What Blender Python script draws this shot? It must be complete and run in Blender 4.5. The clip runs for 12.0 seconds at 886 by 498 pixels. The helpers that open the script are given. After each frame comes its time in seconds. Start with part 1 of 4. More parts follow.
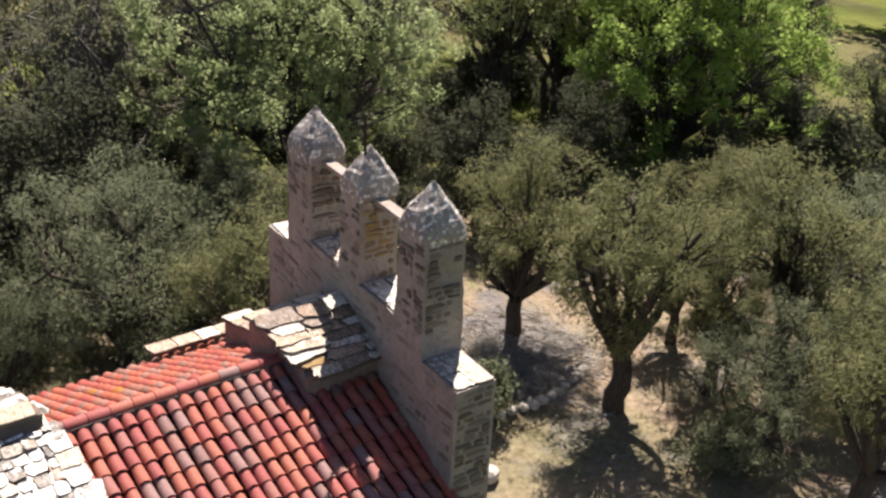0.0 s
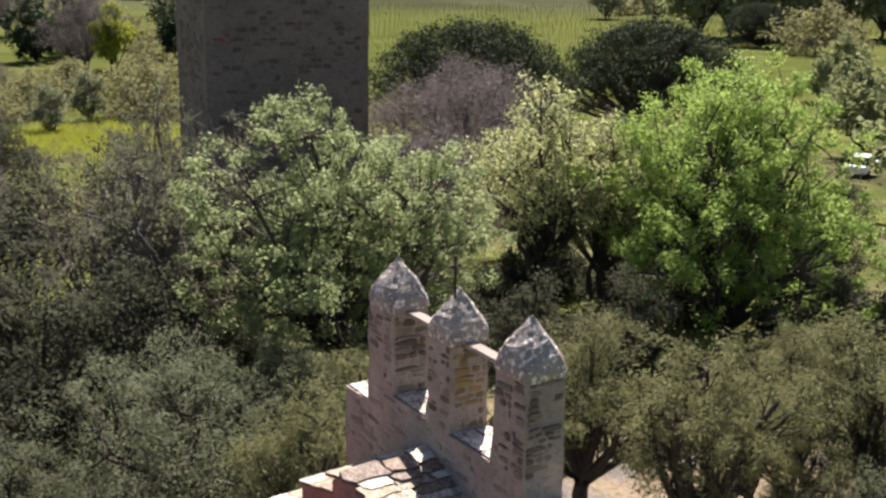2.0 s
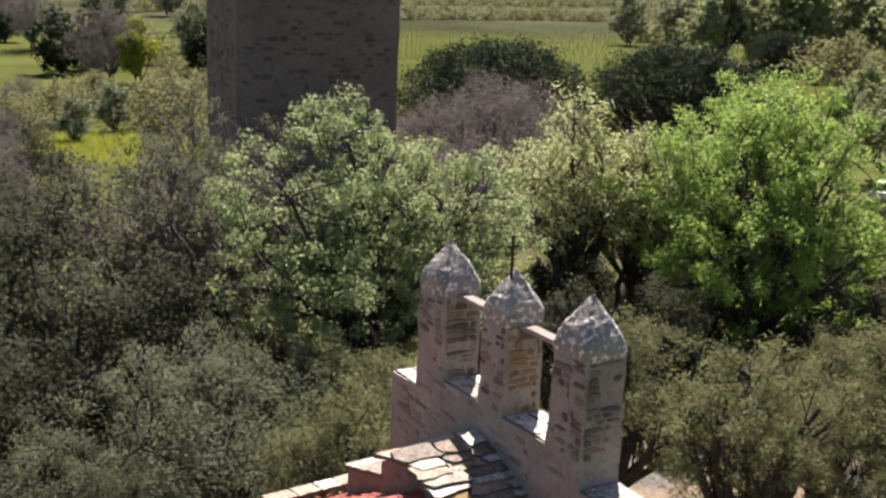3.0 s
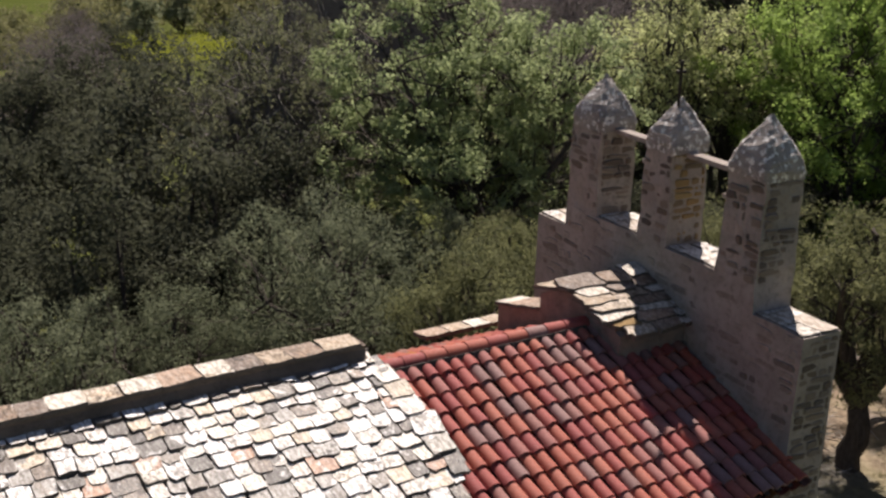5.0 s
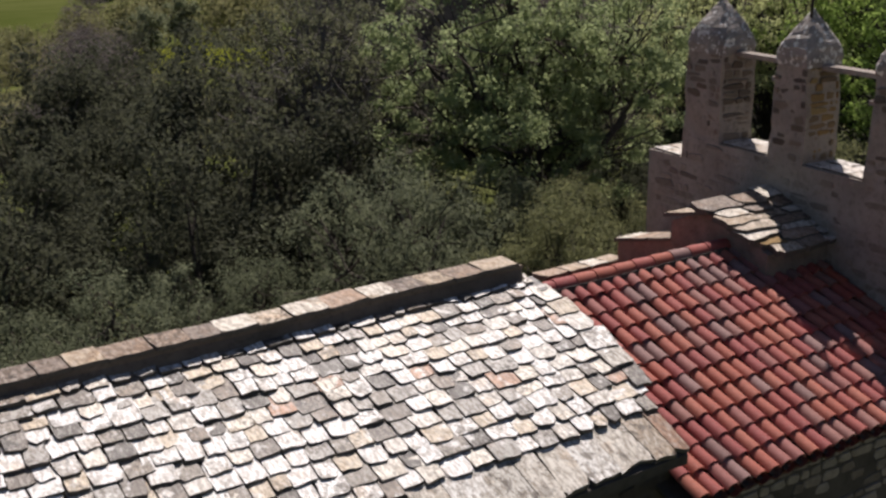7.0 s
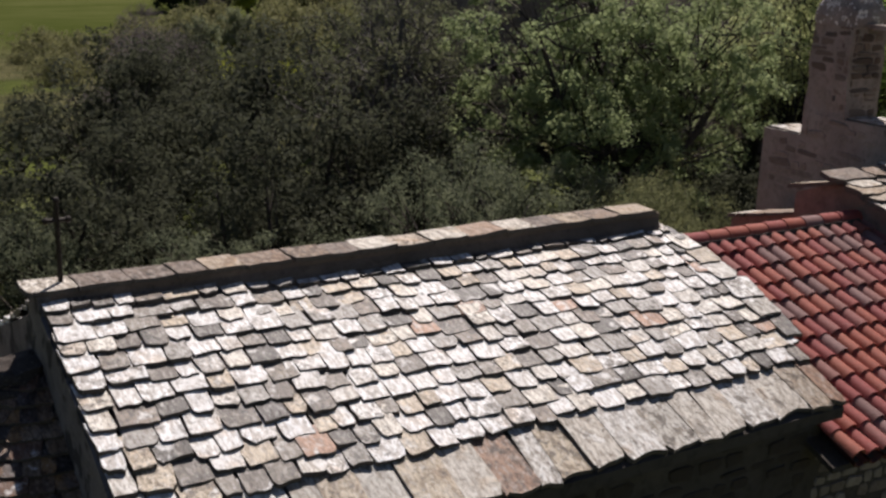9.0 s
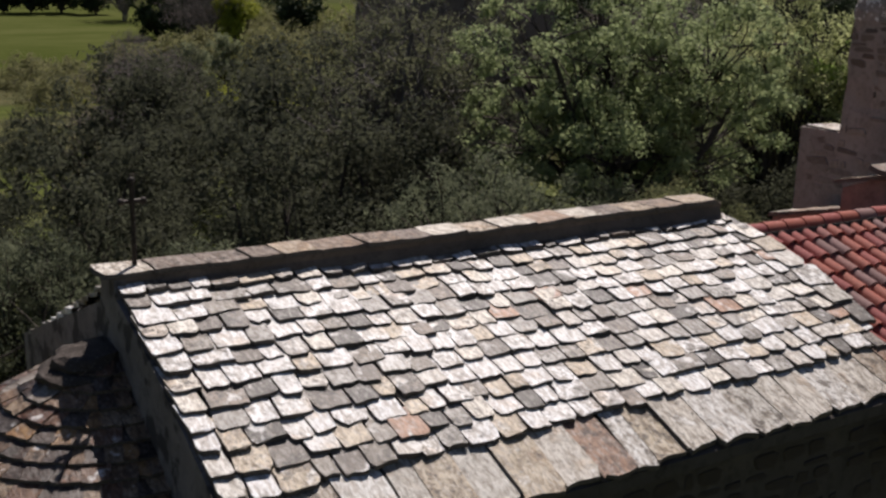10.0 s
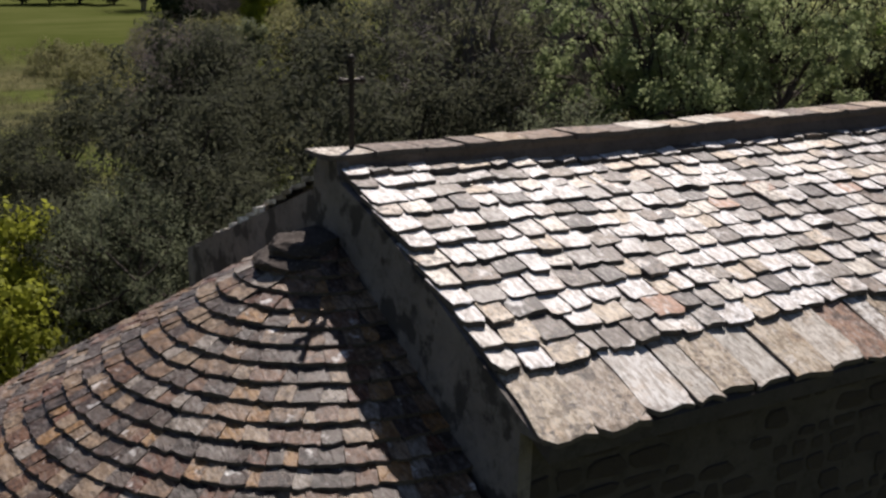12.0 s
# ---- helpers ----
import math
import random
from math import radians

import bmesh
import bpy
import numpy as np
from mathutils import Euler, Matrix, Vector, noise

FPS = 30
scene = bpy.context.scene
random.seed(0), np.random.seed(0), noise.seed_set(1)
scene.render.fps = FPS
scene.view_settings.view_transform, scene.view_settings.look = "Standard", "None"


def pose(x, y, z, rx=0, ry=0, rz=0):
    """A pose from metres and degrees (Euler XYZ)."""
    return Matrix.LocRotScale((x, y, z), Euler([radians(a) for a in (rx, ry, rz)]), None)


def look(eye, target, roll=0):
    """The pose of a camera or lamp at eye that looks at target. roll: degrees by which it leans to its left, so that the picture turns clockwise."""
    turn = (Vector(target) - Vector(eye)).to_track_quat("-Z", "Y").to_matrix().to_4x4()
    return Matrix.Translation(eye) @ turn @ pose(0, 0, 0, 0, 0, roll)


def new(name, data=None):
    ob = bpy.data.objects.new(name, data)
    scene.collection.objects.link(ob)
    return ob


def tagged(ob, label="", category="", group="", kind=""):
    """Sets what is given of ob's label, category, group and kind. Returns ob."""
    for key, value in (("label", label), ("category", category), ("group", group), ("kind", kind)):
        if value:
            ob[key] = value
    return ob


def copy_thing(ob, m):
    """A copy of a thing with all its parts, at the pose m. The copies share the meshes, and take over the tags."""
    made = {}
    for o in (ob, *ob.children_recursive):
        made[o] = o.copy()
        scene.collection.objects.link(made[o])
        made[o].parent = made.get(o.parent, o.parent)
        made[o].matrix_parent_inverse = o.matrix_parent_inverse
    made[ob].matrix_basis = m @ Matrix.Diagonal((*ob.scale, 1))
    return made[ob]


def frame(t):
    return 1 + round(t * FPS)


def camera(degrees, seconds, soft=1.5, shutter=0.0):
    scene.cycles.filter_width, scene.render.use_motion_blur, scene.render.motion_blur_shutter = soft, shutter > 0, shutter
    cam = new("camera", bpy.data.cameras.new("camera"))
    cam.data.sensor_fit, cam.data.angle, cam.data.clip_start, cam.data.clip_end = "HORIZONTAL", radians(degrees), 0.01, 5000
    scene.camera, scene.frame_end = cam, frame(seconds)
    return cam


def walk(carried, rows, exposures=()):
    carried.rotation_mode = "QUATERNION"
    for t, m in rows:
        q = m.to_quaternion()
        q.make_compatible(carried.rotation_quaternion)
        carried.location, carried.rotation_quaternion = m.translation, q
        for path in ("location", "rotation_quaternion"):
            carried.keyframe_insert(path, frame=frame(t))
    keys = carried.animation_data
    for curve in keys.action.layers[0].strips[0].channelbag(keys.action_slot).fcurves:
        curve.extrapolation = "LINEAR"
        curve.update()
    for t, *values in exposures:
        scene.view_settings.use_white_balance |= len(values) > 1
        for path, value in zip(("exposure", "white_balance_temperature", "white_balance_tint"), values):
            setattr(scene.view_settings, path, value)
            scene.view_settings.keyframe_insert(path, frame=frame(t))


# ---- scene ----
cam = camera(42.7, 12.0, soft=2.6)
PATH = [
    (0, (3.039, -11.822, 14.908), (4.143, -10.408, 14.025), 2.9),
    (0.5, (2.89, -11.731, 14.698), (4.01, -10.28, 13.899), 2.0),
    (1, (2.709, -11.595, 14.415), (3.848, -10.105, 13.722), 1.0),
    (1.5, (2.509, -11.462, 14.068), (3.657, -9.935, 13.477), 0.5),
    (2, (2.307, -11.309, 13.71), (3.454, -9.754, 13.196), 1.1),
    (2.5, (2.112, -11.154, 13.383), (3.256, -9.584, 12.907), 1.8),
    (4.5, (0.843, -10.569, 12.246), (1.92, -8.977, 11.693), 2.4),
    (5, (0.52, -10.403, 11.952), (1.559, -8.811, 11.329), 1.7),
    (5.5, (0.184, -10.162, 11.703), (1.217, -8.577, 11.054), 0.2),
    (6, (-0.191, -9.878, 11.393), (0.853, -8.294, 10.76), -2.1),
    (6.5, (-0.518, -9.621, 11.127), (0.53, -8.033, 10.51), -2.2),
    (7, (-0.832, -9.378, 10.827), (0.212, -7.782, 10.223), -0.9),
    (7.5, (-1.058, -9.188, 10.556), (-0.031, -7.58, 9.956), 0.3),
    (9.5, (-1.893, -8.434, 9.492), (-0.875, -6.793, 8.972), 1.9),
    (10, (-2.219, -8.169, 9.301), (-1.178, -6.535, 8.803), 1.5),
    (10.5, (-2.514, -7.892, 9.141), (-1.47, -6.254, 8.662), 1.2),
    (11, (-2.841, -7.626, 8.929), (-1.801, -5.984, 8.456), 0.9),
    (11.5, (-3.144, -7.406, 8.682), (-2.11, -5.767, 8.187), 1.2),
    (12, (-3.451, -7.189, 8.405), (-2.43, -5.547, 7.892), 0.9),
]
EXPOSURES = [(0.0, 1.28, 6800, 17), (2.5, 1.3, 6600, 17), (4.5, 0.7, 6700, 17), (5.5, 0.42, 6700, 17), (7.5, 0.12, 6450, 17), (9.5, -0.1, 6450, 17), (10.5, -0.08, 6450, 17), (12.0, 0.05, 6500, 17)]
walk(cam, [(t, look(eye, target, roll)) for t, eye, target, roll in PATH], EXPOSURES)

# ---- light ----
SUN_AZ, SUN_EL = radians(48.5), radians(53.5)
sun_way = Vector((math.cos(SUN_EL) * math.cos(SUN_AZ), math.cos(SUN_EL) * math.sin(SUN_AZ), math.sin(SUN_EL)))
world = bpy.data.worlds.new("world")
scene.world = world
world.use_nodes = True
wn = world.node_tree.nodes
sky = wn.new("ShaderNodeTexSky")
sky.sky_type = "NISHITA"
sky.sun_disc = False
sky.sun_elevation = SUN_EL
sky.sun_rotation = math.pi / 2 - SUN_AZ
sky.air_density = 0.75
sky.dust_density = 0.4
wn["Background"].inputs["Strength"].default_value = 0.05
world.node_tree.links.new(sky.outputs["Color"], wn["Background"].inputs["Color"])
lamp = bpy.data.lights.new("sun", "SUN")
lamp.energy = 5.0
lamp.angle = radians(0.53)
lamp.color = (1.0, 0.95, 0.87)
sun = new("sun", lamp)
sun.matrix_basis = look(sun_way * 60, (0, 0, 0))


# ---- materials ----
class Nodes:
    """A node material in the making."""

    def __init__(self, name, rough=0.8, spec=0.3):
        self.mat = bpy.data.materials.new(name)
        self.mat.use_nodes = True
        self.tree = self.mat.node_tree
        self.shader = self.tree.nodes["Principled BSDF"]
        self.shader.inputs["Roughness"].default_value = rough
        self.shader.inputs["Specular IOR Level"].default_value = spec
        self.coord = self.tree.nodes.new("ShaderNodeTexCoord")

    def add(self, kind, **inputs):
        n = self.tree.nodes.new(kind)
        for key, value in inputs.items():
            self.put(n.inputs[key.replace("_", " ")], value)
        return n

    def put(self, socket, value):
        if isinstance(value, bpy.types.NodeSocket):
            self.tree.links.new(value, socket)
        else:
            socket.default_value = value

    def noise(self, scale, detail=4.0, rough=0.6, stretch=None, space="Object"):
        vec = self.coord.outputs[space]
        if stretch:
            m = self.add("ShaderNodeMapping", Vector=vec, Scale=stretch)
            vec = m.outputs["Vector"]
        return self.add("ShaderNodeTexNoise", Vector=vec, Scale=scale, Detail=detail, Roughness=rough).outputs["Fac"]

    def ramp(self, fac, stops, mode="LINEAR"):
        n = self.add("ShaderNodeValToRGB", Fac=fac)
        r = n.color_ramp
        r.interpolation = mode
        while len(r.elements) < len(stops):
            r.elements.new(0.5)
        for e, (p, c) in zip(r.elements, stops):
            e.position = p
            e.color = (*c, 1) if len(c) == 3 else c
        return n.outputs["Color"]

    def step(self, fac, lo, hi):
        n = self.add("ShaderNodeMapRange", Value=fac)
        n.inputs["From Min"].default_value = lo
        n.inputs["From Max"].default_value = hi
        return n.outputs["Result"]

    def mix(self, fac, a, b, mode="MIX"):
        n = self.tree.nodes.new("ShaderNodeMix")
        n.data_type = "RGBA"
        n.blend_type = mode
        self.put(n.inputs[0], fac)
        for k, v in ((6, a), (7, b)):
            self.put(n.inputs[k], (*v, 1) if isinstance(v, tuple) and len(v) == 3 else v)
        return n.outputs[2]

    def math(self, op, a, b=0.0):
        n = self.tree.nodes.new("ShaderNodeMath")
        n.operation = op
        self.put(n.inputs[0], a)
        self.put(n.inputs[1], b)
        return n.outputs[0]

    def chance(self, island):
        if island:
            return self.add("ShaderNodeNewGeometry").outputs["Random Per Island"]
        return self.add("ShaderNodeObjectInfo").outputs["Random"]

    def done(self, color, bump=None, strength=0.4, distance=0.01, rough=None):
        self.put(self.shader.inputs["Base Color"], color)
        if rough is not None:
            self.put(self.shader.inputs["Roughness"], rough)
        if bump is not None:
            b = self.add("ShaderNodeBump", Height=bump)
            b.inputs["Strength"].default_value = strength
            b.inputs["Distance"].default_value = distance
            self.tree.links.new(b.outputs["Normal"], self.shader.inputs["Normal"])
        return self.mat


def slate_material(name, stops, island=False, lichen=0.575, gloss=(0.34, 0.6), fleck=0.2, sheen=0.5):
    """Split schist: each piece its own tone, with pale lichen and dark stains."""
    n = Nodes(name, 0.45, sheen)
    r = n.chance(island)
    tone = n.ramp(r, stops, "CONSTANT")
    # some pieces are clean, others heavily stained
    dirt = n.math("ADD", n.math("MULTIPLY", n.math("FRACT", n.math("MULTIPLY", r, 17.3)), 1.0), 0.15)
    # the noise is shifted from piece to piece
    shift = n.add("ShaderNodeCombineXYZ", X=n.math("MULTIPLY", r, 37.0), Y=n.math("MULTIPLY", r, 91.0), Z=n.math("MULTIPLY", r, 53.0))
    at = n.add("ShaderNodeVectorMath")
    at.operation = "ADD"
    geo = n.add("ShaderNodeNewGeometry")
    n.put(at.inputs[0], geo.outputs["Position"])
    n.put(at.inputs[1], shift.outputs[0])

    turn = n.add("ShaderNodeCombineXYZ", Z=n.math("ADD", n.math("MULTIPLY", r, 1.1), 0.25))

    def cloud(scale, detail=5.0, stretch=(1, 1, 1)):
        m = n.add("ShaderNodeMapping", Vector=at.outputs[0], Scale=stretch, Rotation=turn.outputs[0])
        return n.add("ShaderNodeTexNoise", Vector=m.outputs[0], Scale=scale, Detail=detail, Roughness=0.65).outputs["Fac"]

    grain = cloud(13, 6, (2.6, 0.7, 1.4))
    blotch = cloud(6.5, 6)
    c = n.mix(n.step(grain, 0.43, 0.56), n.mix(0.74, tone, (0.40, 0.335, 0.27), "MULTIPLY"), tone)
    c = n.mix(n.math("MULTIPLY", n.step(cloud(15, 6, (1.8, 0.8, 1.0)), 0.51, 0.57), fleck), c, (0.80, 0.765, 0.71))
    c = n.mix(n.math("MULTIPLY", n.step(cloud(11, 6, (1.6, 0.9, 1.0)), 0.52, 0.57), n.math("MULTIPLY", dirt, 0.75)), c, n.mix(1.0, c, (0.40, 0.35, 0.29), "MULTIPLY"))
    c = n.mix(n.math("MULTIPLY", n.step(cloud(5.0), lichen, lichen + 0.07), 0.8), c, (0.84, 0.82, 0.785))
    c = n.mix(n.math("MULTIPLY", n.step(blotch, 0.54, 0.60), n.math("MULTIPLY", dirt, 0.85)), c, n.mix(1.0, c, (0.30, 0.27, 0.24), "MULTIPLY"))
    c = n.mix(n.math("MULTIPLY", n.step(cloud(26, 5), 0.55, 0.62), n.math("MULTIPLY", dirt, 0.8)), c, n.mix(1.0, c, (0.26, 0.24, 0.21), "MULTIPLY"))
    c = n.mix(n.math("MULTIPLY", n.step(cloud(3.2, 4), 0.56, 0.66), 0.45), c, n.mix(1.0, c, (0.82, 0.62, 0.42), "MULTIPLY"))
    rough = n.add("ShaderNodeMapRange", Value=grain)
    rough.inputs["To Min"].default_value, rough.inputs["To Max"].default_value = gloss
    return n.done(c, n.math("ADD", n.math("MULTIPLY", grain, 0.7), n.math("MULTIPLY", cloud(60, 3), 0.3)), 0.85, 0.018, rough.outputs["Result"])


PALE = [(0.0, (0.92, 0.91, 0.885)), (0.13, (0.96, 0.955, 0.945)), (0.36, (0.78, 0.745, 0.68)), (0.45, (0.30, 0.26, 0.215)), (0.52, (0.68, 0.57, 0.42)), (0.60, (0.105, 0.088, 0.072)),
        (0.66, (0.90, 0.85, 0.745)), (0.75, (0.19, 0.155, 0.125)), (0.82, (0.43, 0.405, 0.37)), (0.90, (0.075, 0.058, 0.047)), (0.94, (0.26, 0.20, 0.15)), (0.975, (0.52, 0.29, 0.18))]
BROWN = [(0.0, (0.184, 0.096, 0.054)), (0.14, (0.248, 0.158, 0.094)), (0.28, (0.080, 0.051, 0.038)), (0.42, (0.320, 0.231, 0.150)), (0.54, (0.168, 0.077, 0.045)), (0.66, (0.124, 0.096, 0.079)),
         (0.78, (0.068, 0.049, 0.039)), (0.86, (0.336, 0.193, 0.079)), (0.93, (0.352, 0.308, 0.262))]
SLAB = [(0.0, (0.56, 0.47, 0.345)), (0.2, (0.68, 0.63, 0.55)), (0.38, (0.28, 0.20, 0.135)), (0.53, (0.58, 0.55, 0.49)), (0.68, (0.37, 0.215, 0.135)), (0.78, (0.46, 0.38, 0.29)), (0.9, (0.80, 0.78, 0.74))]
COPING = [(0.0, (0.50, 0.40, 0.29)), (0.2, (0.62, 0.53, 0.42)), (0.4, (0.31, 0.225, 0.16)), (0.55, (0.45, 0.32, 0.23)), (0.72, (0.74, 0.69, 0.60)), (0.88, (0.25, 0.195, 0.155))]
slate_pale = slate_material("slate_pale", PALE, gloss=(0.34, 0.62), sheen=0.62)
slate_pale_far = slate_material("slate_pale_far", PALE, True)
slate_brown = slate_material("slate_brown", BROWN, lichen=0.63, gloss=(0.3, 0.6), fleck=0.1, sheen=0.4)
slate_brown_far = slate_material("slate_brown_far", BROWN, True, 0.64)
slate_slab = slate_material("slate_slab", SLAB, lichen=0.64, fleck=0.25)
coping_stone = slate_material("coping_stone", COPING, lichen=0.66, fleck=0.16, gloss=(0.6, 0.85))


BED = [(0.0, (0.62, 0.55, 0.46)), (0.3, (0.70, 0.66, 0.59)), (0.6, (0.56, 0.48, 0.39)), (0.8, (0.74, 0.71, 0.66))]
bed_stone = slate_material("bed_stone", BED, lichen=0.58, fleck=0.2, gloss=(0.6, 0.85))


def edge_material():
    """Split stone edges, dirt and the shade under each piece put into the colour."""
    n = Nodes("slate_edge_shade", 0.9, 0.15)
    f = n.noise(30, 5, 0.7, space="Generated")
    return n.done(n.mix(n.step(f, 0.35, 0.7), (0.07, 0.058, 0.048), (0.22, 0.19, 0.16)), f, 0.6, 0.01)


slate_edge_shade = edge_material()


def clay_material(name, island=False, shaded=False, redder=False):
    n = Nodes(name, 0.75, 0.3)
    r = n.chance(island)
    tone = n.ramp(r, [(0.0, (0.368, 0.100, 0.084)), (0.17, (0.402, 0.122, 0.086)), (0.31, (0.335, 0.088, 0.081)), (0.44, (0.413, 0.137, 0.094)), (0.55, (0.335, 0.132, 0.115)),
                      (0.66, (0.391, 0.115, 0.078)), (0.75, (0.290, 0.171, 0.157)), (0.86, (0.312, 0.147, 0.125)), (0.94, (0.240, 0.137, 0.125)), (0.99, (0.391, 0.176, 0.037))], "CONSTANT")
    # trough tiles: dirt and the shade of the gaps, both in the tone
    if shaded:
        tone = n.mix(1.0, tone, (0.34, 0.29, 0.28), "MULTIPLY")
    # shifts the tone towards a deeper red
    if redder:
        tone = n.mix(1.0, tone, (1.0, 0.84, 0.70), "MULTIPLY")
    big, fine = n.noise(14, 5, 0.65), n.noise(70, 4)
    c = n.mix(n.step(big, 0.35, 0.7), n.mix(0.45, tone, (0.55, 0.45, 0.42), "MULTIPLY"), tone)
    c = n.mix(n.math("MULTIPLY", n.step(n.noise(22, 6, 0.7), 0.56, 0.68), 0.38), c, (0.42, 0.34, 0.29))
    c = n.mix(n.math("MULTIPLY", n.step(fine, 0.6, 0.72), 0.4), c, (0.07, 0.05, 0.04))
    return n.done(c, n.math("ADD", big, fine), 0.35, 0.006)


clay = clay_material("clay")
clay_far = clay_material("clay_far", True, redder=True)
clay_shaded = clay_material("clay_shaded", True, True)


def mortar_material(name, light, dark, scale=1.0, stain=0.0):
    n = Nodes(name, 0.92, 0.15)
    a, b, c3 = n.noise(1.3 * scale, 6), n.noise(7 * scale, 6, 0.7), n.noise(45 * scale, 4)
    c = n.mix(n.step(a, 0.3, 0.7), dark, light)
    c = n.mix(n.math("MULTIPLY", n.step(b, 0.5, 0.68), 0.6), c, tuple(v * 0.55 for v in dark))
    c = n.mix(n.math("MULTIPLY", n.step(c3, 0.55, 0.75), 0.35), c, tuple(min(1, v * 1.5) for v in light))
    if stain:
        c = n.mix(n.math("MULTIPLY", n.step(n.noise(2.6, 5, 0.6), 0.5, 0.56), stain), c, tuple(v * 0.3 for v in dark))
    return n.done(c, n.math("ADD", b, n.math("MULTIPLY", c3, 0.5)), 0.7, 0.02)


def lichen_material(name, light, dark):
    """Old mortar with pale lichen rosettes."""
    n = Nodes(name, 0.92, 0.15)
    b = n.noise(9, 6, 0.7)
    c = n.mix(n.step(n.noise(3.0, 5), 0.35, 0.65), dark, light)
    c = n.mix(n.step(n.noise(13, 4, 0.6), 0.545, 0.59), c, (0.72, 0.69, 0.64))
    c = n.mix(n.math("MULTIPLY", n.step(n.noise(30, 3), 0.58, 0.68), 0.5), c, (0.09, 0.08, 0.075))
    return n.done(c, b, 0.7, 0.025)


lime = mortar_material("lime_mortar", (0.395, 0.337, 0.295), (0.25, 0.215, 0.19), 1.6)
cap_lichen = lichen_material("cap_lichen", (0.365, 0.318, 0.285), (0.22, 0.195, 0.18))
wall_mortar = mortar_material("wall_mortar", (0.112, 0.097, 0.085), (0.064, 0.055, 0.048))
hatch_mortar = mortar_material("hatch_mortar", (0.30, 0.235, 0.20), (0.18, 0.138, 0.115), 2.2)
crest_mortar = mortar_material("crest_mortar", (0.21, 0.162, 0.13), (0.115, 0.092, 0.076), 1.8)
gable_render = mortar_material("gable_render", (0.27, 0.24, 0.218), (0.17, 0.15, 0.136), 1.6, 0.8)
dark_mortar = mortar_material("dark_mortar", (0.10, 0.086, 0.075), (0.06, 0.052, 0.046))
tower_wall = mortar_material("tower_wall", (0.23, 0.182, 0.15), (0.165, 0.132, 0.11), 0.5)


def rubble_material(name, stops, island=False):
    n = Nodes(name, 0.88, 0.2)
    tone = n.ramp(n.chance(island), stops, "CONSTANT")
    a, b = n.noise(11, 6, 0.7, space="Object"), n.noise(60, 3)
    c = n.mix(n.step(a, 0.35, 0.7), n.mix(0.5, tone, (0.3, 0.27, 0.25), "MULTIPLY"), tone)
    c = n.mix(n.math("MULTIPLY", n.step(b, 0.6, 0.7), 0.3), c, (0.5, 0.46, 0.41))
    return n.done(c, n.math("ADD", a, b), 0.6, 0.012)


rubble = rubble_material("rubble", [(0.0, (0.20, 0.155, 0.12)), (0.2, (0.275, 0.222, 0.18)), (0.4, (0.15, 0.116, 0.094)), (0.5, (0.255, 0.21, 0.175)), (0.68, (0.30, 0.24, 0.19)), (0.85, (0.17, 0.14, 0.12))])
rubble_wash = rubble_material("rubble_wash", [(0.0, (0.286, 0.239, 0.202)), (0.2, (0.364, 0.307, 0.260)), (0.4, (0.234, 0.191, 0.160)), (0.55, (0.338, 0.291, 0.251)), (0.75, (0.390, 0.328, 0.278)), (0.9, (0.195, 0.161, 0.137))], True)
rubble_ochre = rubble_material("rubble_ochre", [(0.0, (0.36, 0.24, 0.11)), (0.3, (0.30, 0.21, 0.12)), (0.5, (0.40, 0.29, 0.14)), (0.75, (0.24, 0.18, 0.12))])
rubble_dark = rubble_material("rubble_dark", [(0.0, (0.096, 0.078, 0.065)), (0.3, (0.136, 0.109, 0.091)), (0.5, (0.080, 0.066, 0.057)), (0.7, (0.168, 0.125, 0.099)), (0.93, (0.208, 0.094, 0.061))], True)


rubble_tower = rubble_material("rubble_tower", [(0.0, (0.16, 0.127, 0.105)), (0.3, (0.20, 0.16, 0.132)), (0.5, (0.13, 0.103, 0.086)), (0.7, (0.22, 0.172, 0.14)), (0.95, (0.22, 0.115, 0.08))], True)


def iron_material():
    n = Nodes("iron", 0.6, 0.4)
    n.shader.inputs["Metallic"].default_value = 0.6
    return n.done(n.mix(n.noise(40), (0.02, 0.019, 0.018), (0.05, 0.036, 0.028)))


iron = iron_material()


def leaf_material(name, low, high, tip, through_light=0.35, gloss=0.45):
    n = Nodes(name, gloss, 0.1)
    r = n.chance(True)
    c = n.mix(n.math("ADD", n.math("MULTIPLY", r, 0.55), 0.22), low, high)
    c = n.mix(n.math("MULTIPLY", n.step(n.noise(2.4, 4), 0.42, 0.62), 0.75), c, tip)
    mat = n.done(c)
    glow = n.add("ShaderNodeBsdfTranslucent", Color=n.mix(0.5, c, tip))
    both = n.add("ShaderNodeMixShader", Fac=through_light)
    n.tree.links.new(n.shader.outputs[0], both.inputs[1])
    n.tree.links.new(glow.outputs[0], both.inputs[2])
    n.tree.links.new(both.outputs[0], n.tree.nodes["Material Output"].inputs["Surface"])
    return mat


leaf_sunlit_olive = leaf_material("leaf_sunlit_olive", (0.096, 0.104, 0.048), (0.174, 0.184, 0.09), (0.245, 0.25, 0.118), 0.5, 0.7)
leaf_olive = leaf_material("leaf_olive", (0.09, 0.107, 0.06), (0.168, 0.19, 0.118), (0.238, 0.258, 0.158), 0.5, 0.7)
leaf_oak = leaf_material("leaf_oak", (0.14, 0.19, 0.072), (0.265, 0.325, 0.145), (0.385, 0.435, 0.22), 0.55, 0.6)
leaf_bright = leaf_material("leaf_bright", (0.135, 0.205, 0.043), (0.255, 0.355, 0.087), (0.35, 0.47, 0.127), 0.58, 0.6)
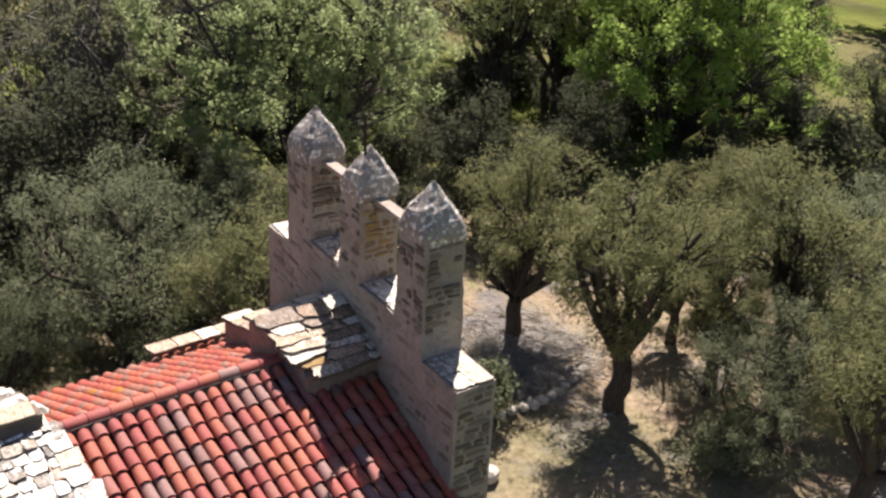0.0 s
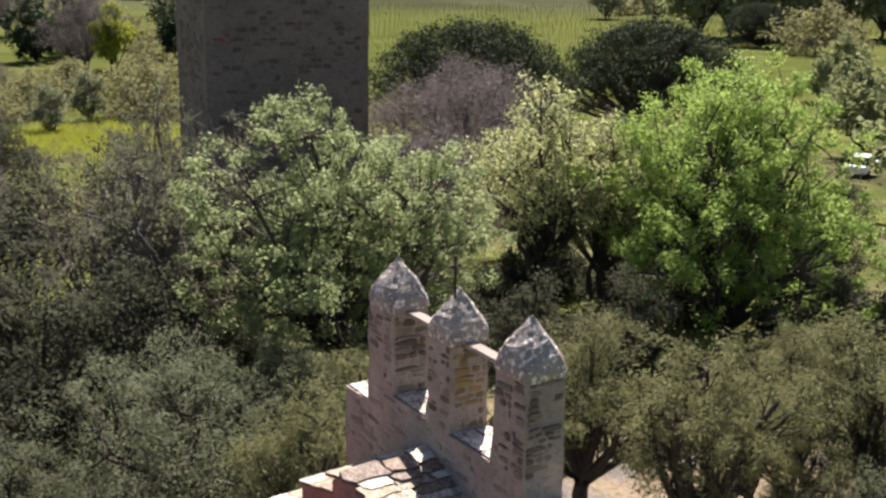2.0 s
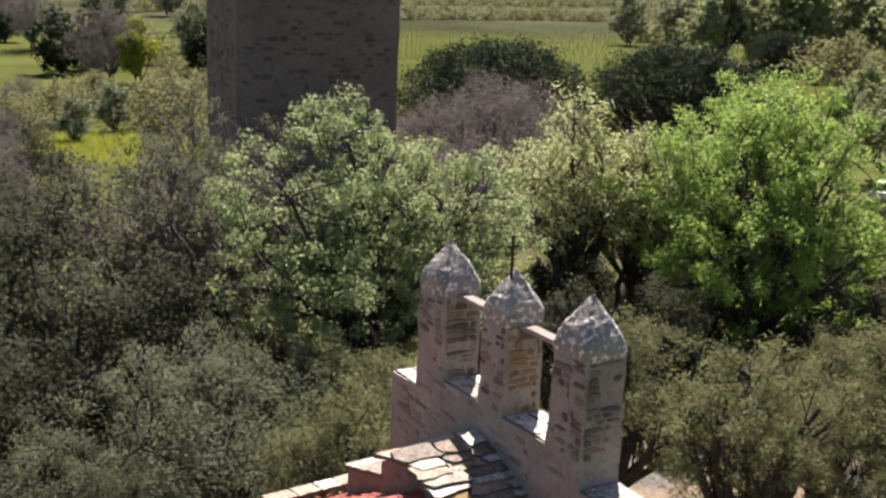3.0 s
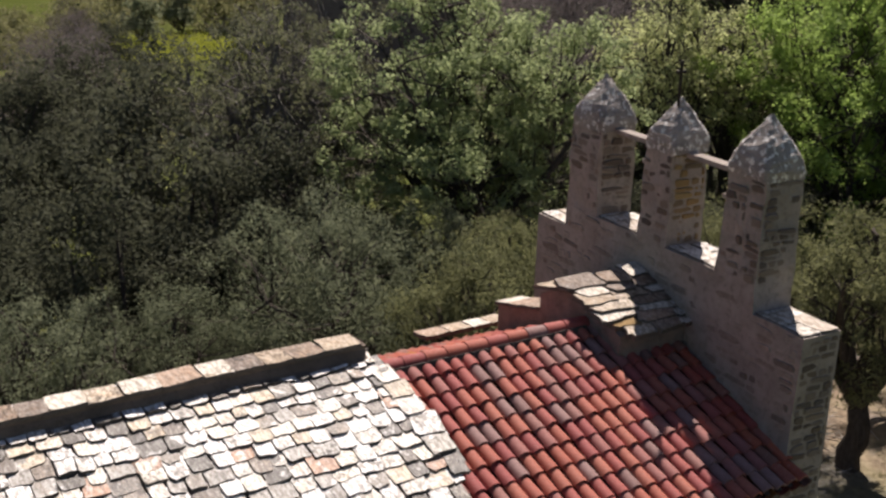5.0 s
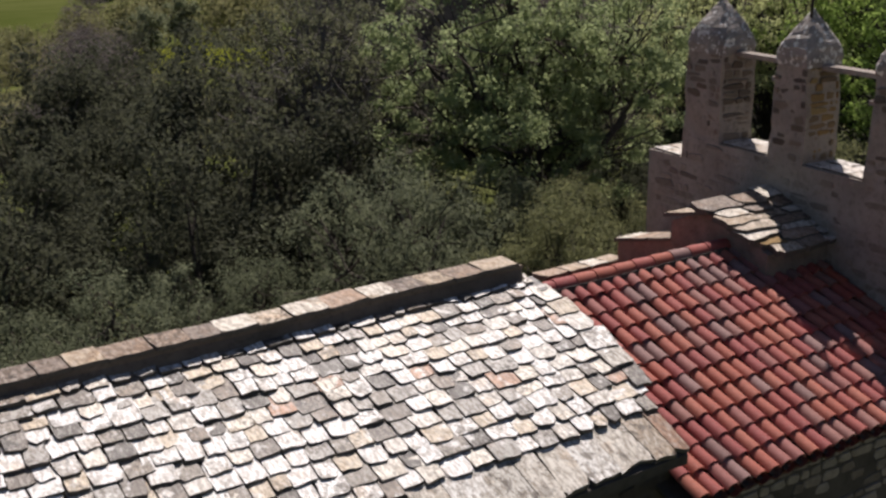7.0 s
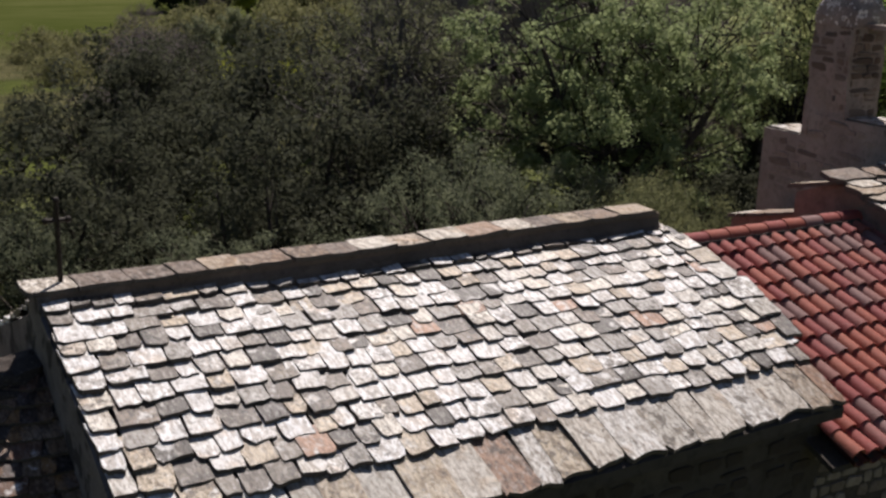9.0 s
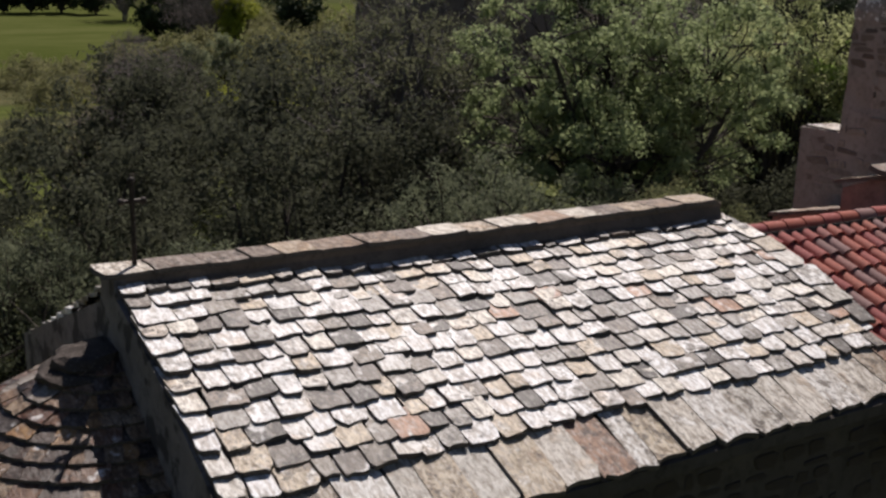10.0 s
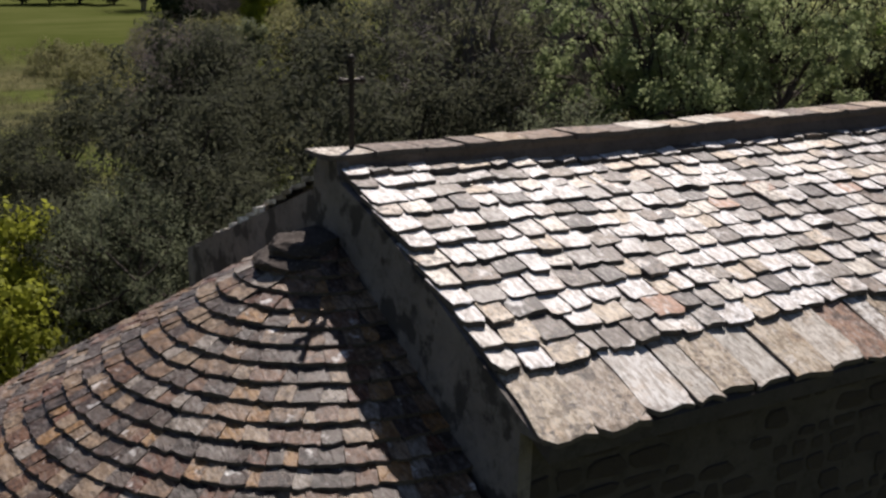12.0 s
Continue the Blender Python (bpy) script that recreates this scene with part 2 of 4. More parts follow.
leaf_pale = leaf_material("leaf_pale", (0.31, 0.34, 0.15), (0.44, 0.47, 0.22), (0.52, 0.55, 0.26), 0.55, 0.7)
leaf_dark = leaf_material("leaf_dark", (0.048, 0.051, 0.033), (0.083, 0.088, 0.056), (0.104, 0.111, 0.07), 0.45, 0.8)
leaf_pine = leaf_material("leaf_pine", (0.018, 0.030, 0.013), (0.038, 0.056, 0.024), (0.046, 0.066, 0.028), 0.15, 0.7)
leaf_grey = leaf_material("leaf_grey", (0.15, 0.125, 0.118), (0.25, 0.21, 0.20), (0.22, 0.185, 0.178), 0.25, 0.8)
leaf_yellow = leaf_material("leaf_yellow", (0.19, 0.22, 0.03), (0.34, 0.36, 0.05), (0.38, 0.40, 0.06), 0.5, 0.6)
leaf_dull = leaf_material("leaf_dull", (0.085, 0.09, 0.052), (0.165, 0.172, 0.098), (0.235, 0.245, 0.135), 0.45, 0.7)
# leaves of the far trees, their colours lightened to stand in for haze
leaf_plain_haze = leaf_material("leaf_plain_haze", (0.13, 0.15, 0.085), (0.22, 0.245, 0.15), (0.29, 0.31, 0.185), 0.5, 0.7)
leaf_far_haze = leaf_material("leaf_far_haze", (0.14, 0.17, 0.075), (0.25, 0.28, 0.13), (0.33, 0.355, 0.17), 0.45, 0.7)
leaf_scrub = leaf_material("leaf_scrub", (0.16, 0.155, 0.075), (0.27, 0.25, 0.13), (0.27, 0.27, 0.12), 0.4, 0.8)
leaf_dry = leaf_material("leaf_dry", (0.17, 0.16, 0.08), (0.30, 0.27, 0.15), (0.22, 0.22, 0.09), 0.3, 0.8)


def bark_material(name, a, b):
    n = Nodes(name, 0.9, 0.15)
    f = n.noise(9, 6, 0.7, (3, 3, 0.6))
    return n.done(n.mix(n.step(f, 0.3, 0.7), a, b), f, 0.8, 0.03)


bark = bark_material("bark", (0.035, 0.029, 0.024), (0.11, 0.09, 0.075))
bark_grey = bark_material("bark_grey", (0.075, 0.066, 0.06), (0.20, 0.18, 0.165))


def ground_material():
    n = Nodes("ground", 1.0, 0.0)
    big, mid, fine = n.noise(0.09, 5), n.noise(0.55, 6, 0.65), n.noise(6, 5, 0.7)
    soil = n.mix(n.step(fine, 0.3, 0.7), (0.165, 0.122, 0.088), (0.34, 0.265, 0.19))
    grass = n.mix(n.step(fine, 0.3, 0.7), (0.07, 0.076, 0.03), (0.17, 0.165, 0.075))
    straw = n.mix(n.step(fine, 0.3, 0.7), (0.15, 0.12, 0.08), (0.32, 0.265, 0.18))
    mulch = n.mix(n.step(n.noise(9, 6, 0.75), 0.35, 0.65), (0.075, 0.065, 0.06), (0.27, 0.245, 0.235))
    near = n.mix(n.step(mid, 0.44, 0.54), soil, straw)
    near = n.mix(n.step(n.noise(0.28, 4), 0.52, 0.6), near, mulch)
    near = n.mix(n.math("MULTIPLY", n.step(big, 0.5, 0.62), 0.6), near, grass)
    # meadow away from the trodden yard
    flat = n.add("ShaderNodeVectorMath", Vector=n.coord.outputs["Object"])
    flat.operation = "DISTANCE"
    flat.inputs[1].default_value = (19, 3, 0)
    away = flat.outputs["Value"]
    patch, scrub = n.noise(0.035, 4, 0.6), n.noise(0.16, 5, 0.7)
    rough_grass = n.mix(n.step(scrub, 0.4, 0.62), (0.055, 0.058, 0.028), (0.135, 0.125, 0.062))
    meadow = n.mix(n.step(scrub, 0.35, 0.65), (0.07, 0.088, 0.024), (0.125, 0.138, 0.042))
    field = n.mix(n.step(patch, 0.46, 0.54), rough_grass, meadow)
    field = n.mix(n.math("MULTIPLY", n.step(n.noise(0.8, 4, 0.7), 0.52, 0.7), 0.55), field, (0.05, 0.052, 0.024))
    # the vineyard's mown sward beyond the trees, and paler country beyond it
    sward = n.mix(n.step(n.noise(0.05, 5, 0.65, (1, 2.2, 1)), 0.35, 0.65), (0.062, 0.077, 0.019), (0.10, 0.11, 0.036))
    field = n.mix(n.step(away, 100, 118), field, sward)
    field = n.mix(n.step(n.math("ADD", away, n.math("MULTIPLY", patch, 120.0)), 330, 420), field, n.mix(n.step(n.noise(0.012, 5, 0.7), 0.4, 0.6), (0.045, 0.05, 0.03), (0.085, 0.088, 0.05)))
    c = n.mix(n.step(n.math("ADD", away, n.math("MULTIPLY", mid, 8.0)), 14, 21), near, field)
    return n.done(c, n.math("ADD", fine, mid), 0.8, 0.06)


ground_mat = ground_material()


# ---- building blocks ----
def part(name, bm, material, parent, label="", smooth=False):
    me = bpy.data.meshes.new(name)
    bm.normal_update()
    bm.to_mesh(me)
    bm.free()
    return hang(name, me, material, parent, label, smooth)


def hang(name, me, material, parent=None, label="", smooth=False):
    if material and not me.materials:
        me.materials.append(material)
    if smooth:
        me.shade_smooth()
    ob = new(name, me)
    ob.parent = parent
    if label:
        ob["label"] = label
    return ob


def arrays(name, verts, faces):
    me = bpy.data.meshes.new(name)
    me.from_pydata([tuple(v) for v in verts], [], [tuple(f) for f in faces])
    me.update()
    return me


def block(bm, x0, x1, y0, y1, z0, z1, bevel=0.0, m=None):
    r = bmesh.ops.create_cube(bm, size=1.0, matrix=Matrix.Translation(((x0 + x1) / 2, (y0 + y1) / 2, (z0 + z1) / 2)) @ Matrix.Diagonal((x1 - x0, y1 - y0, z1 - z0, 1)))
    if bevel:
        edges = {e for v in r["verts"] for e in v.link_edges}
        r = bmesh.ops.bevel(bm, geom=list(edges), offset=bevel, segments=2, affect="EDGES", profile=0.6)
    if m:
        bmesh.ops.transform(bm, matrix=m, verts=list({v for v in r["verts"]}))
    return bm


def prism(profile, x0, x1):
    """A closed profile of (y, z), drawn along x."""
    bm = bmesh.new()
    rings = [[bm.verts.new((x, y, z)) for y, z in profile] for x in (x0, x1)]
    k = len(profile)
    for i in range(k):
        bm.faces.new((rings[0][i], rings[0][(i + 1) % k], rings[1][(i + 1) % k], rings[1][i]))
    bm.faces.new(rings[0][::-1])
    bm.faces.new(rings[1])
    bmesh.ops.recalc_face_normals(bm, faces=bm.faces)
    return bm


def roughen(bm, amount, scale, cuts=0):
    """Uneven, hand-made faces."""
    if cuts:
        bmesh.ops.subdivide_edges(bm, edges=bm.edges[:], cuts=cuts, use_grid_fill=True)
    for v in bm.verts:
        v.co += noise.noise_vector(v.co * scale) * amount
    return bm


def plate(rng, rounded=0.2, wild=0.05):
    """A split stone plate: 1 wide (x), 1 long (from y = 0 at its lower edge up to 1), 1 thick (from z = 0)."""
    r, q = rounded * rng.uniform(0.3, 1.6), rounded * rng.uniform(0.3, 1.6)
    slant = rng.uniform(-0.6, 0.6) * wild
    rim = [(-0.5, 1.0), (-0.5, 0.5), (-0.5, r + slant), (-0.5 + r * 0.35, r * 0.35 + slant), (-0.5 + r, slant), (-0.12, slant * 0.4), (0.16, -slant * 0.4), (0.5 - q, -slant), (0.5 - q * 0.35, q * 0.35 - slant), (0.5, q - slant), (0.5, 0.5), (0.5, 1.0)]
    rim = [(x + rng.uniform(-wild, wild) * (0 < i < len(rim) - 1), y + rng.uniform(-wild, wild) * 0.8 * (0 < i < len(rim) - 1)) for i, (x, y) in enumerate(rim)]
    k = len(rim)
    top = [(x * 0.97, y * 0.97 + 0.015, 1.0 + rng.uniform(-0.12, 0.12)) for x, y in rim]
    verts = [(x, y, 0.0) for x, y in rim] + top
    faces = [tuple(range(k, 2 * k))[::-1]] + [(i, i + 1, k + i + 1, k + i) for i in range(k - 1)]
    me = arrays("slate", verts, [f[::-1] for f in faces])
    # the broken rim is coloured darker than the face, for dirt and shade
    for p in me.polygons[1:]:
        p.material_index = 1
    return me


def clad(plates, material):
    for me in plates:
        me.materials.append(material)
        me.materials.append(slate_edge_shade)


def stone_mesh(rng):
    """A rubble stone face: 1 x 1 in y and z about its centre, standing 1 out along -x."""
    k = 8
    verts, faces = [], []
    rim = ((0.5, -0.28), (0.5, 0.28), (0.36, 0.5), (-0.36, 0.5), (-0.5, 0.28), (-0.5, -0.28), (-0.36, -0.5), (0.36, -0.5))
    for depth, size in ((0.0, 1.0), (-0.7, 0.96), (-1.0, 0.82)):
        verts += [(depth, y * size, z * size) for y, z in rim]
    jit = [(rng.uniform(-0.08, 0.08), rng.uniform(-0.16, 0.16)) for _ in range(k)]
    verts = [(x, y + jit[i % k][0], z + jit[i % k][1]) for i, (x, y, z) in enumerate(verts)]
    for j in range(2):
        for i in range(k):
            a, b = j * k + i, j * k + (i + 1) % k
            faces.append((a, b, b + k, a + k))
    faces.append(tuple(range(2 * k, 3 * k)))
    return arrays("stone", verts, [f[::-1] for f in faces])


def joined(name, pieces, material, parent, label=""):
    """Many small meshes at their poses, as one mesh of kind stuff."""
    verts, faces, base = [], [], 0
    for me, m in pieces:
        co = np.empty(len(me.vertices) * 3)
        me.vertices.foreach_get("co", co)
        mm = np.array(m)
        verts.append(co.reshape(-1, 3) @ mm[:3, :3].T + mm[:3, 3])
        faces += [tuple(base + i for i in p.vertices) for p in me.polygons]
        base += len(me.vertices)
    ob = hang(name, arrays(name, np.concatenate(verts), faces), material, parent, label)
    ob["kind"] = "stuff"
    return ob


# ---- the chapel ----
chapel = tagged(new("chapel"), "old stone chapel with slate and red tile roofs, bell gable", "chapel")
rng = random.Random(7)
EAVE, WALL = 2.68, 2.42


def nave_z(y):
    if y > 0:
        return 6.745 - 0.39 * y
    return 6.80 + 0.28 * y - 0.038 * y * y - 0.025 * max(0.0, 1 + y / 0.8)


def nave_slope(y):
    return math.atan(0.39 if y > 0 else 0.28 - 0.076 * y)


ys = [EAVE * i / 8 * (1.1 if i > 0 else 1.0) for i in range(-8, 9)]
# walls of the nave, with their gable ends
profile = [(-WALL, -0.3), (2.7, -0.3)] + [(y, nave_z(y) - 0.02 if abs(y) < 2.4 else nave_z(y) - 0.06) for y in (2.7, 2.0, 1.4, 0.7, 0.0, -0.7, -1.4, -2.0, -2.42)]
bm = prism(profile, 0.04, 6.28)
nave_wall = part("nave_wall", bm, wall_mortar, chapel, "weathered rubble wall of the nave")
# bedding under the slates
profile = [(y, nave_z(y) + 0.008) for y in ys] + [(y, nave_z(y) - 0.09) for y in ys[::-1]]
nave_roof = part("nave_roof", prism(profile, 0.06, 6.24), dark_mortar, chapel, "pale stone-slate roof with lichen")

plates = [plate(random.Random(i), rounded=(0.07, 0.13, 0.18, 0.05, 0.10)[i % 5], wild=0.045) for i in range(20)]
slab_plates = [plate(random.Random(50 + i), rounded=0.08, wild=0.05) for i in range(8)]
clad(plates, slate_pale)
clad(slab_plates, slate_slab)


def end_rise(x, y):
    """The slope bulges a little towards the apse."""
    return 0.085 * max(0.0, 1 - x / 2.2) * math.cos(min(abs(y) / 1.9, 1.15) * math.pi / 2)


def on_nave(x, y, lift, tilt, spin):
    """A pose on the slope: local y points up the slope."""
    side = 1 if y < 0 else -1
    ang = nave_slope(y) - tilt
    up = Matrix.Rotation(0 if side > 0 else math.pi, 4, "Z")
    # the roof stands a little higher towards its apse end
    lift += end_rise(x, y)
    return Matrix.Translation((x, y, nave_z(y) + lift)) @ up @ Matrix.Rotation(ang, 4, "X") @ Matrix.Rotation(spin, 4, "Z")


def verge_slabs():
    """Larger flat stones along the edge over the tiled bay."""
    y = 0.5
    while y < 2.0:
        d, w = rng.uniform(0.18, 0.36), rng.uniform(0.14, 0.34)
        ob = hang("verge_slab", rng.choice(plates if rng.random() < 0.5 else slab_plates), None, nave_roof)
        ob.matrix_basis = on_nave(edge_right(y) - w / 2 + 0.05, -y - d * 0.5, 0.062, radians(rng.uniform(2, 6)), radians(rng.uniform(-10, 10))) @ Matrix.Diagonal((w, d + 0.05, rng.uniform(0.035, 0.05), 1))
        y += d


def edge_right(y):
    return 6.25 + 0.17 * math.sin(math.pi * min(abs(y) / 2.7, 1))


COURSES = 12
far_slates = []
for side in (-1, 1):
    for i in range(COURSES + 1):
        eaves = i == COURSES
        y0 = 2.68 if eaves else 0.30 + (2.20 - 0.30) * (i / (COURSES - 1)) ** 1.02
        x = (0.03 if eaves else 0.045) + rng.uniform(-0.008, 0.012)
        end = edge_right(y0) + rng.uniform(-0.06, 0.08)
        while x < end - 0.06:
            w = rng.uniform(0.19, 0.40) if eaves else rng.choice((rng.uniform(0.15, 0.24), rng.uniform(0.19, 0.30)))
            if end - x < w * 1.4:
                w = end - x
            length = rng.uniform(0.66, 0.74) if eaves else rng.uniform(0.29, 0.36)
            thick = rng.uniform(0.03, 0.045) if eaves else rng.uniform(0.028, 0.044)
            y = side * (y0 + rng.uniform(-0.025, 0.025)) * (1.1 if side > 0 else 1.0)
            me = rng.choice(slab_plates if eaves else plates)
            m = on_nave(x + w / 2, y, 0.03 if eaves else 0.048 + 0.03 * max(0, 2 - i) / 2, radians(rng.uniform(2.6, 4.4) if eaves else rng.uniform(4.0, 9.0)), radians(rng.uniform(-4, 4))) @ Matrix.Rotation(radians(rng.uniform(-3.5, 3.5)), 4, "Y") @ Matrix.Diagonal((w + (0.012 if eaves else -rng.uniform(0.004, 0.016)), length, thick, 1))
            if side < 0:
                ob = hang("eaves_slab" if eaves else "slate", me, None, nave_roof)
                ob.matrix_basis = m
            else:
                far_slates.append((me, m))
            x += w
joined("far_slating", far_slates, slate_pale_far, nave_roof)

wall_stones = [stone_mesh(random.Random(260 + i)) for i in range(6)]
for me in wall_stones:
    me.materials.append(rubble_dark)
z = 4.3
while z < 5.75:
    h, x = rng.uniform(0.09, 0.17), 0.12 + rng.uniform(-0.1, 0.1)
    while x < 6.2:
        w = rng.uniform(0.15, 0.36)
        if x > 0.06 and x + w < 6.26 and rng.random() < 0.72:
            ob = hang("stone", rng.choice(wall_stones), None, nave_wall)
            ob.matrix_basis = Matrix.Translation((x + w / 2, -WALL + 0.012, z + h / 2)) @ Matrix.Rotation(math.pi / 2, 4, "Z") @ Matrix.Diagonal((rng.uniform(0.018, 0.03), w - rng.uniform(0.03, 0.06), h - rng.uniform(0.03, 0.05), 1))
        x += w
    z += h

# the raised ridge wall with its capping stones
bm = prism([(-0.16, 6.56), (0.13, 6.56), (0.13, 6.965), (-0.16, 6.965)], 0.03, 6.22)
roughen(bm, 0.012, 3.0, 5)
roof_crest = part("roof_crest", bm, crest_mortar, chapel, "low mortared wall along the ridge with capping stones")
# dark fillet added in place of the crest's shade on the top slates
shade_fillet = [(-0.15, 6.60), (-0.15, 6.94), (-0.17, 6.90), (-0.20, 6.84), (-0.245, 6.80), (-0.245, 6.60)]
part("shade_fillet", roughen(prism(shade_fillet, 0.09, 6.2), 0.012, 5.0, 6), crest_mortar, roof_crest)
# rendered face of the gable end, carried up to the slates and the crest
verge = [-2.62 + 0.1 * i for i in range(25)]
outline = [(y, nave_z(y) + end_rise(0.05, y) + 0.012) for y in verge] + [(-0.165, 6.95), (0.135, 6.95)] + [(y, nave_z(y) + 0.03) for y in (0.22, 0.8, 1.5, 2.2, 3.06)]
part("gable_render", roughen(prism(outline + [(3.06, 4.6), (-2.42, 4.6), (-2.44, nave_z(-2.44) - 0.1)], 0.028, 0.12), 0.003, 6.0), gable_render, nave_wall, "smooth grey lime render on the gable end")
caps = [plate(random.Random(80 + i), 0.05, 0.04) for i in range(5)]
clad(caps, coping_stone)
verge_slabs()
x = -0.05
while x < 6.12:
    w = min(rng.uniform(0.26, 0.46), 6.2 - x)
    ob = hang("capping_stone", rng.choice(caps), None, roof_crest)
    ob.matrix_basis = Matrix.Translation((x + w / 2, -0.185 + rng.uniform(-0.012, 0.012), 6.962)) @ Matrix.Rotation(radians(rng.uniform(-2, 2)), 4, "Y") @ Matrix.Rotation(radians(rng.uniform(-4, 4)), 4, "Z") @ Matrix.Diagonal((w + 0.004, rng.uniform(0.33, 0.37), rng.uniform(0.03, 0.045), 1))
    x += w

# ---- red tiled bay between nave and bell gable ----
RIDGE, DROP, FAR = (0.05, 6.46), (2.62, 5.40), (2.74, 5.22)
SLOPE = math.atan2(RIDGE[1] - DROP[1], DROP[0] + RIDGE[0])
FAR_SLOPE = math.atan2(RIDGE[1] - FAR[1], FAR[0] - RIDGE[0])
RUN = math.hypot(RIDGE[1] - DROP[1], DROP[0] + RIDGE[0])
X0, X1 = 6.30, 10.78
bm = prism([(-2.36, -0.3), (2.46, -0.3), (2.46, 5.12), (RIDGE[0], 6.30), (-2.36, 5.37)], 6.28, 10.6)
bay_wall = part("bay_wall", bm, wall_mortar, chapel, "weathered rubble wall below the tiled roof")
bay_stones = []
z = 3.6
while z < 5.25:
    h, x = rng.uniform(0.09, 0.17), 6.3 + rng.uniform(-0.2, 0.0)
    while x < 10.5:
        w = rng.uniform(0.15, 0.38)
        if x > 6.28 and rng.random() < 0.8:
            bay_stones.append((rng.choice(wall_stones), Matrix.Translation((x + w / 2, -2.36 + 0.012, z + h / 2)) @ Matrix.Rotation(math.pi / 2, 4, "Z") @ Matrix.Diagonal((rng.uniform(0.02, 0.035), w - 0.03, h - 0.03, 1))))
        x += w
    z += h
joined("rubble_facing", bay_stones, rubble_wash, bay_wall)
bm = prism([(-DROP[0] - 0.14, DROP[1] - 0.141), (RIDGE[0], RIDGE[1] - 0.085), (FAR[0], FAR[1] - 0.085), (FAR[0], FAR[1] - 0.14), (RIDGE[0], RIDGE[1] - 0.14), (-DROP[0] - 0.14, DROP[1] - 0.196)], X0 - 0.2, 10.7)
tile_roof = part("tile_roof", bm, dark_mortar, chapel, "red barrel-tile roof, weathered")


def barrel(r_low, r_high, length, arch=math.pi, thick=0.017, segs=7, flip=False):
    """A barrel tile, open below, from y = 0 (wide end) up to y = length."""
    verts, faces = [], []
    for y, r in ((0.0, r_low), (length, r_high)):
        for rr in (r, r - thick):
            for i in range(segs + 1):
                a = (math.pi - arch) / 2 + arch * i / segs
                z = rr * math.sin(a)
                verts.append((rr * math.cos(a), y, -z + r if flip else z))
    k = segs + 1
    for i in range(segs):
        faces.append((i, i + 1, 2 * k + i + 1, 2 * k + i))
        faces.append((k + i + 1, k + i, 3 * k + i, 3 * k + i + 1))
    base = len(verts)
    verts += verts[:2 * k]
    for i in range(segs):
        faces.append((base + i + 1, base + i, base + k + i, base + k + i + 1))
    if flip:
        faces = [f[::-1] for f in faces]
    me = arrays("roof_tile", verts, [f[::-1] for f in faces])
    for p in me.polygons:
        p.use_smooth = True
    return me


cover = [barrel(0.094, 0.077, 0.37, math.pi * 0.80), barrel(0.091, 0.075, 0.36, math.pi * 0.80), barrel(0.097, 0.079, 0.375, math.pi * 0.80)]
trough = barrel(0.10, 0.085, 0.37, arch=math.pi * 0.8, segs=4, flip=True)
ridge_tile = barrel(0.108, 0.10, 0.45)
for me in (*cover, ridge_tile):
    me.materials.append(clay)
PITCH, STEP = 0.195, 0.282
columns = int((X1 - X0) / PITCH)


def on_tiles(x, s, side, lift, spin=0.0, tilt=0.0):
    """A pose s metres up from the eaves, on the near (-1) or far (1) slope."""
    ang, foot = (FAR_SLOPE, FAR) if side > 0 else (SLOPE, DROP)
    y = side * (foot[0] - s * math.cos(ang))
    turn = Matrix.Rotation(0 if side < 0 else math.pi, 4, "Z")
    return Matrix.Translation((x, y, foot[1] + s * math.sin(ang))) @ turn @ Matrix.Rotation(ang - tilt, 4, "X") @ Matrix.Translation((0, 0, lift)) @ Matrix.Rotation(spin, 4, "Z")


troughs, far_tiles = [], []
for side in (-1, 1):
    for c in range(columns + 1):
        x = X0 + c * PITCH + rng.uniform(-0.008, 0.008)
        for k in range(11):
            s = k * STEP + rng.uniform(-0.012, 0.012) - (0.23 if side < 0 else 0.03)
            if s > RUN - 0.1:
                continue
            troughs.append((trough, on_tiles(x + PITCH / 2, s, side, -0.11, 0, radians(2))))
            m = on_tiles(x, s, side, 0.028 + rng.uniform(-0.004, 0.008), radians(rng.uniform(-2.5, 2.5)), radians(rng.uniform(2.6, 4.4)))
            if side < 0 and c < columns - 1:
                ob = hang("roof_tile", rng.choice(cover), None, tile_roof)
                ob.matrix_basis = m
            else:
                far_tiles.append((rng.choice(cover), m))
joined("trough_tiling", troughs, clay_shaded, tile_roof)
joined("far_tiling", far_tiles, clay_far, tile_roof)
bm = prism([(-0.13, 6.36), (0.20, 6.36), (0.17, 6.535), (-0.07, 6.535)], X0 - 0.1, 9.5)
part("ridge_bed", roughen(bm, 0.015, 4.0, 4), dark_mortar, tile_roof)
x = X0 - 0.1
while x < 9.3:
    ob = hang("ridge_tile", ridge_tile, None, tile_roof)
    ob.matrix_basis = Matrix.Translation((x, RIDGE[0], 6.515)) @ Matrix.Rotation(-math.pi / 2, 4, "Z") @ Matrix.Rotation(radians(-1.5), 4, "X")
    x += 0.30

# ---- bell gable ----
GABLE = Matrix.Translation((10.566, -2.588, 0)) @ Matrix.Rotation(-math.atan2(0.394, 5.505), 4, "Z")
DEEP, LONG = 0.62, 5.52
gable_stones = [stone_mesh(random.Random(200 + i)) for i in range(10)]
for me in gable_stones:
    me.materials.append(rubble)


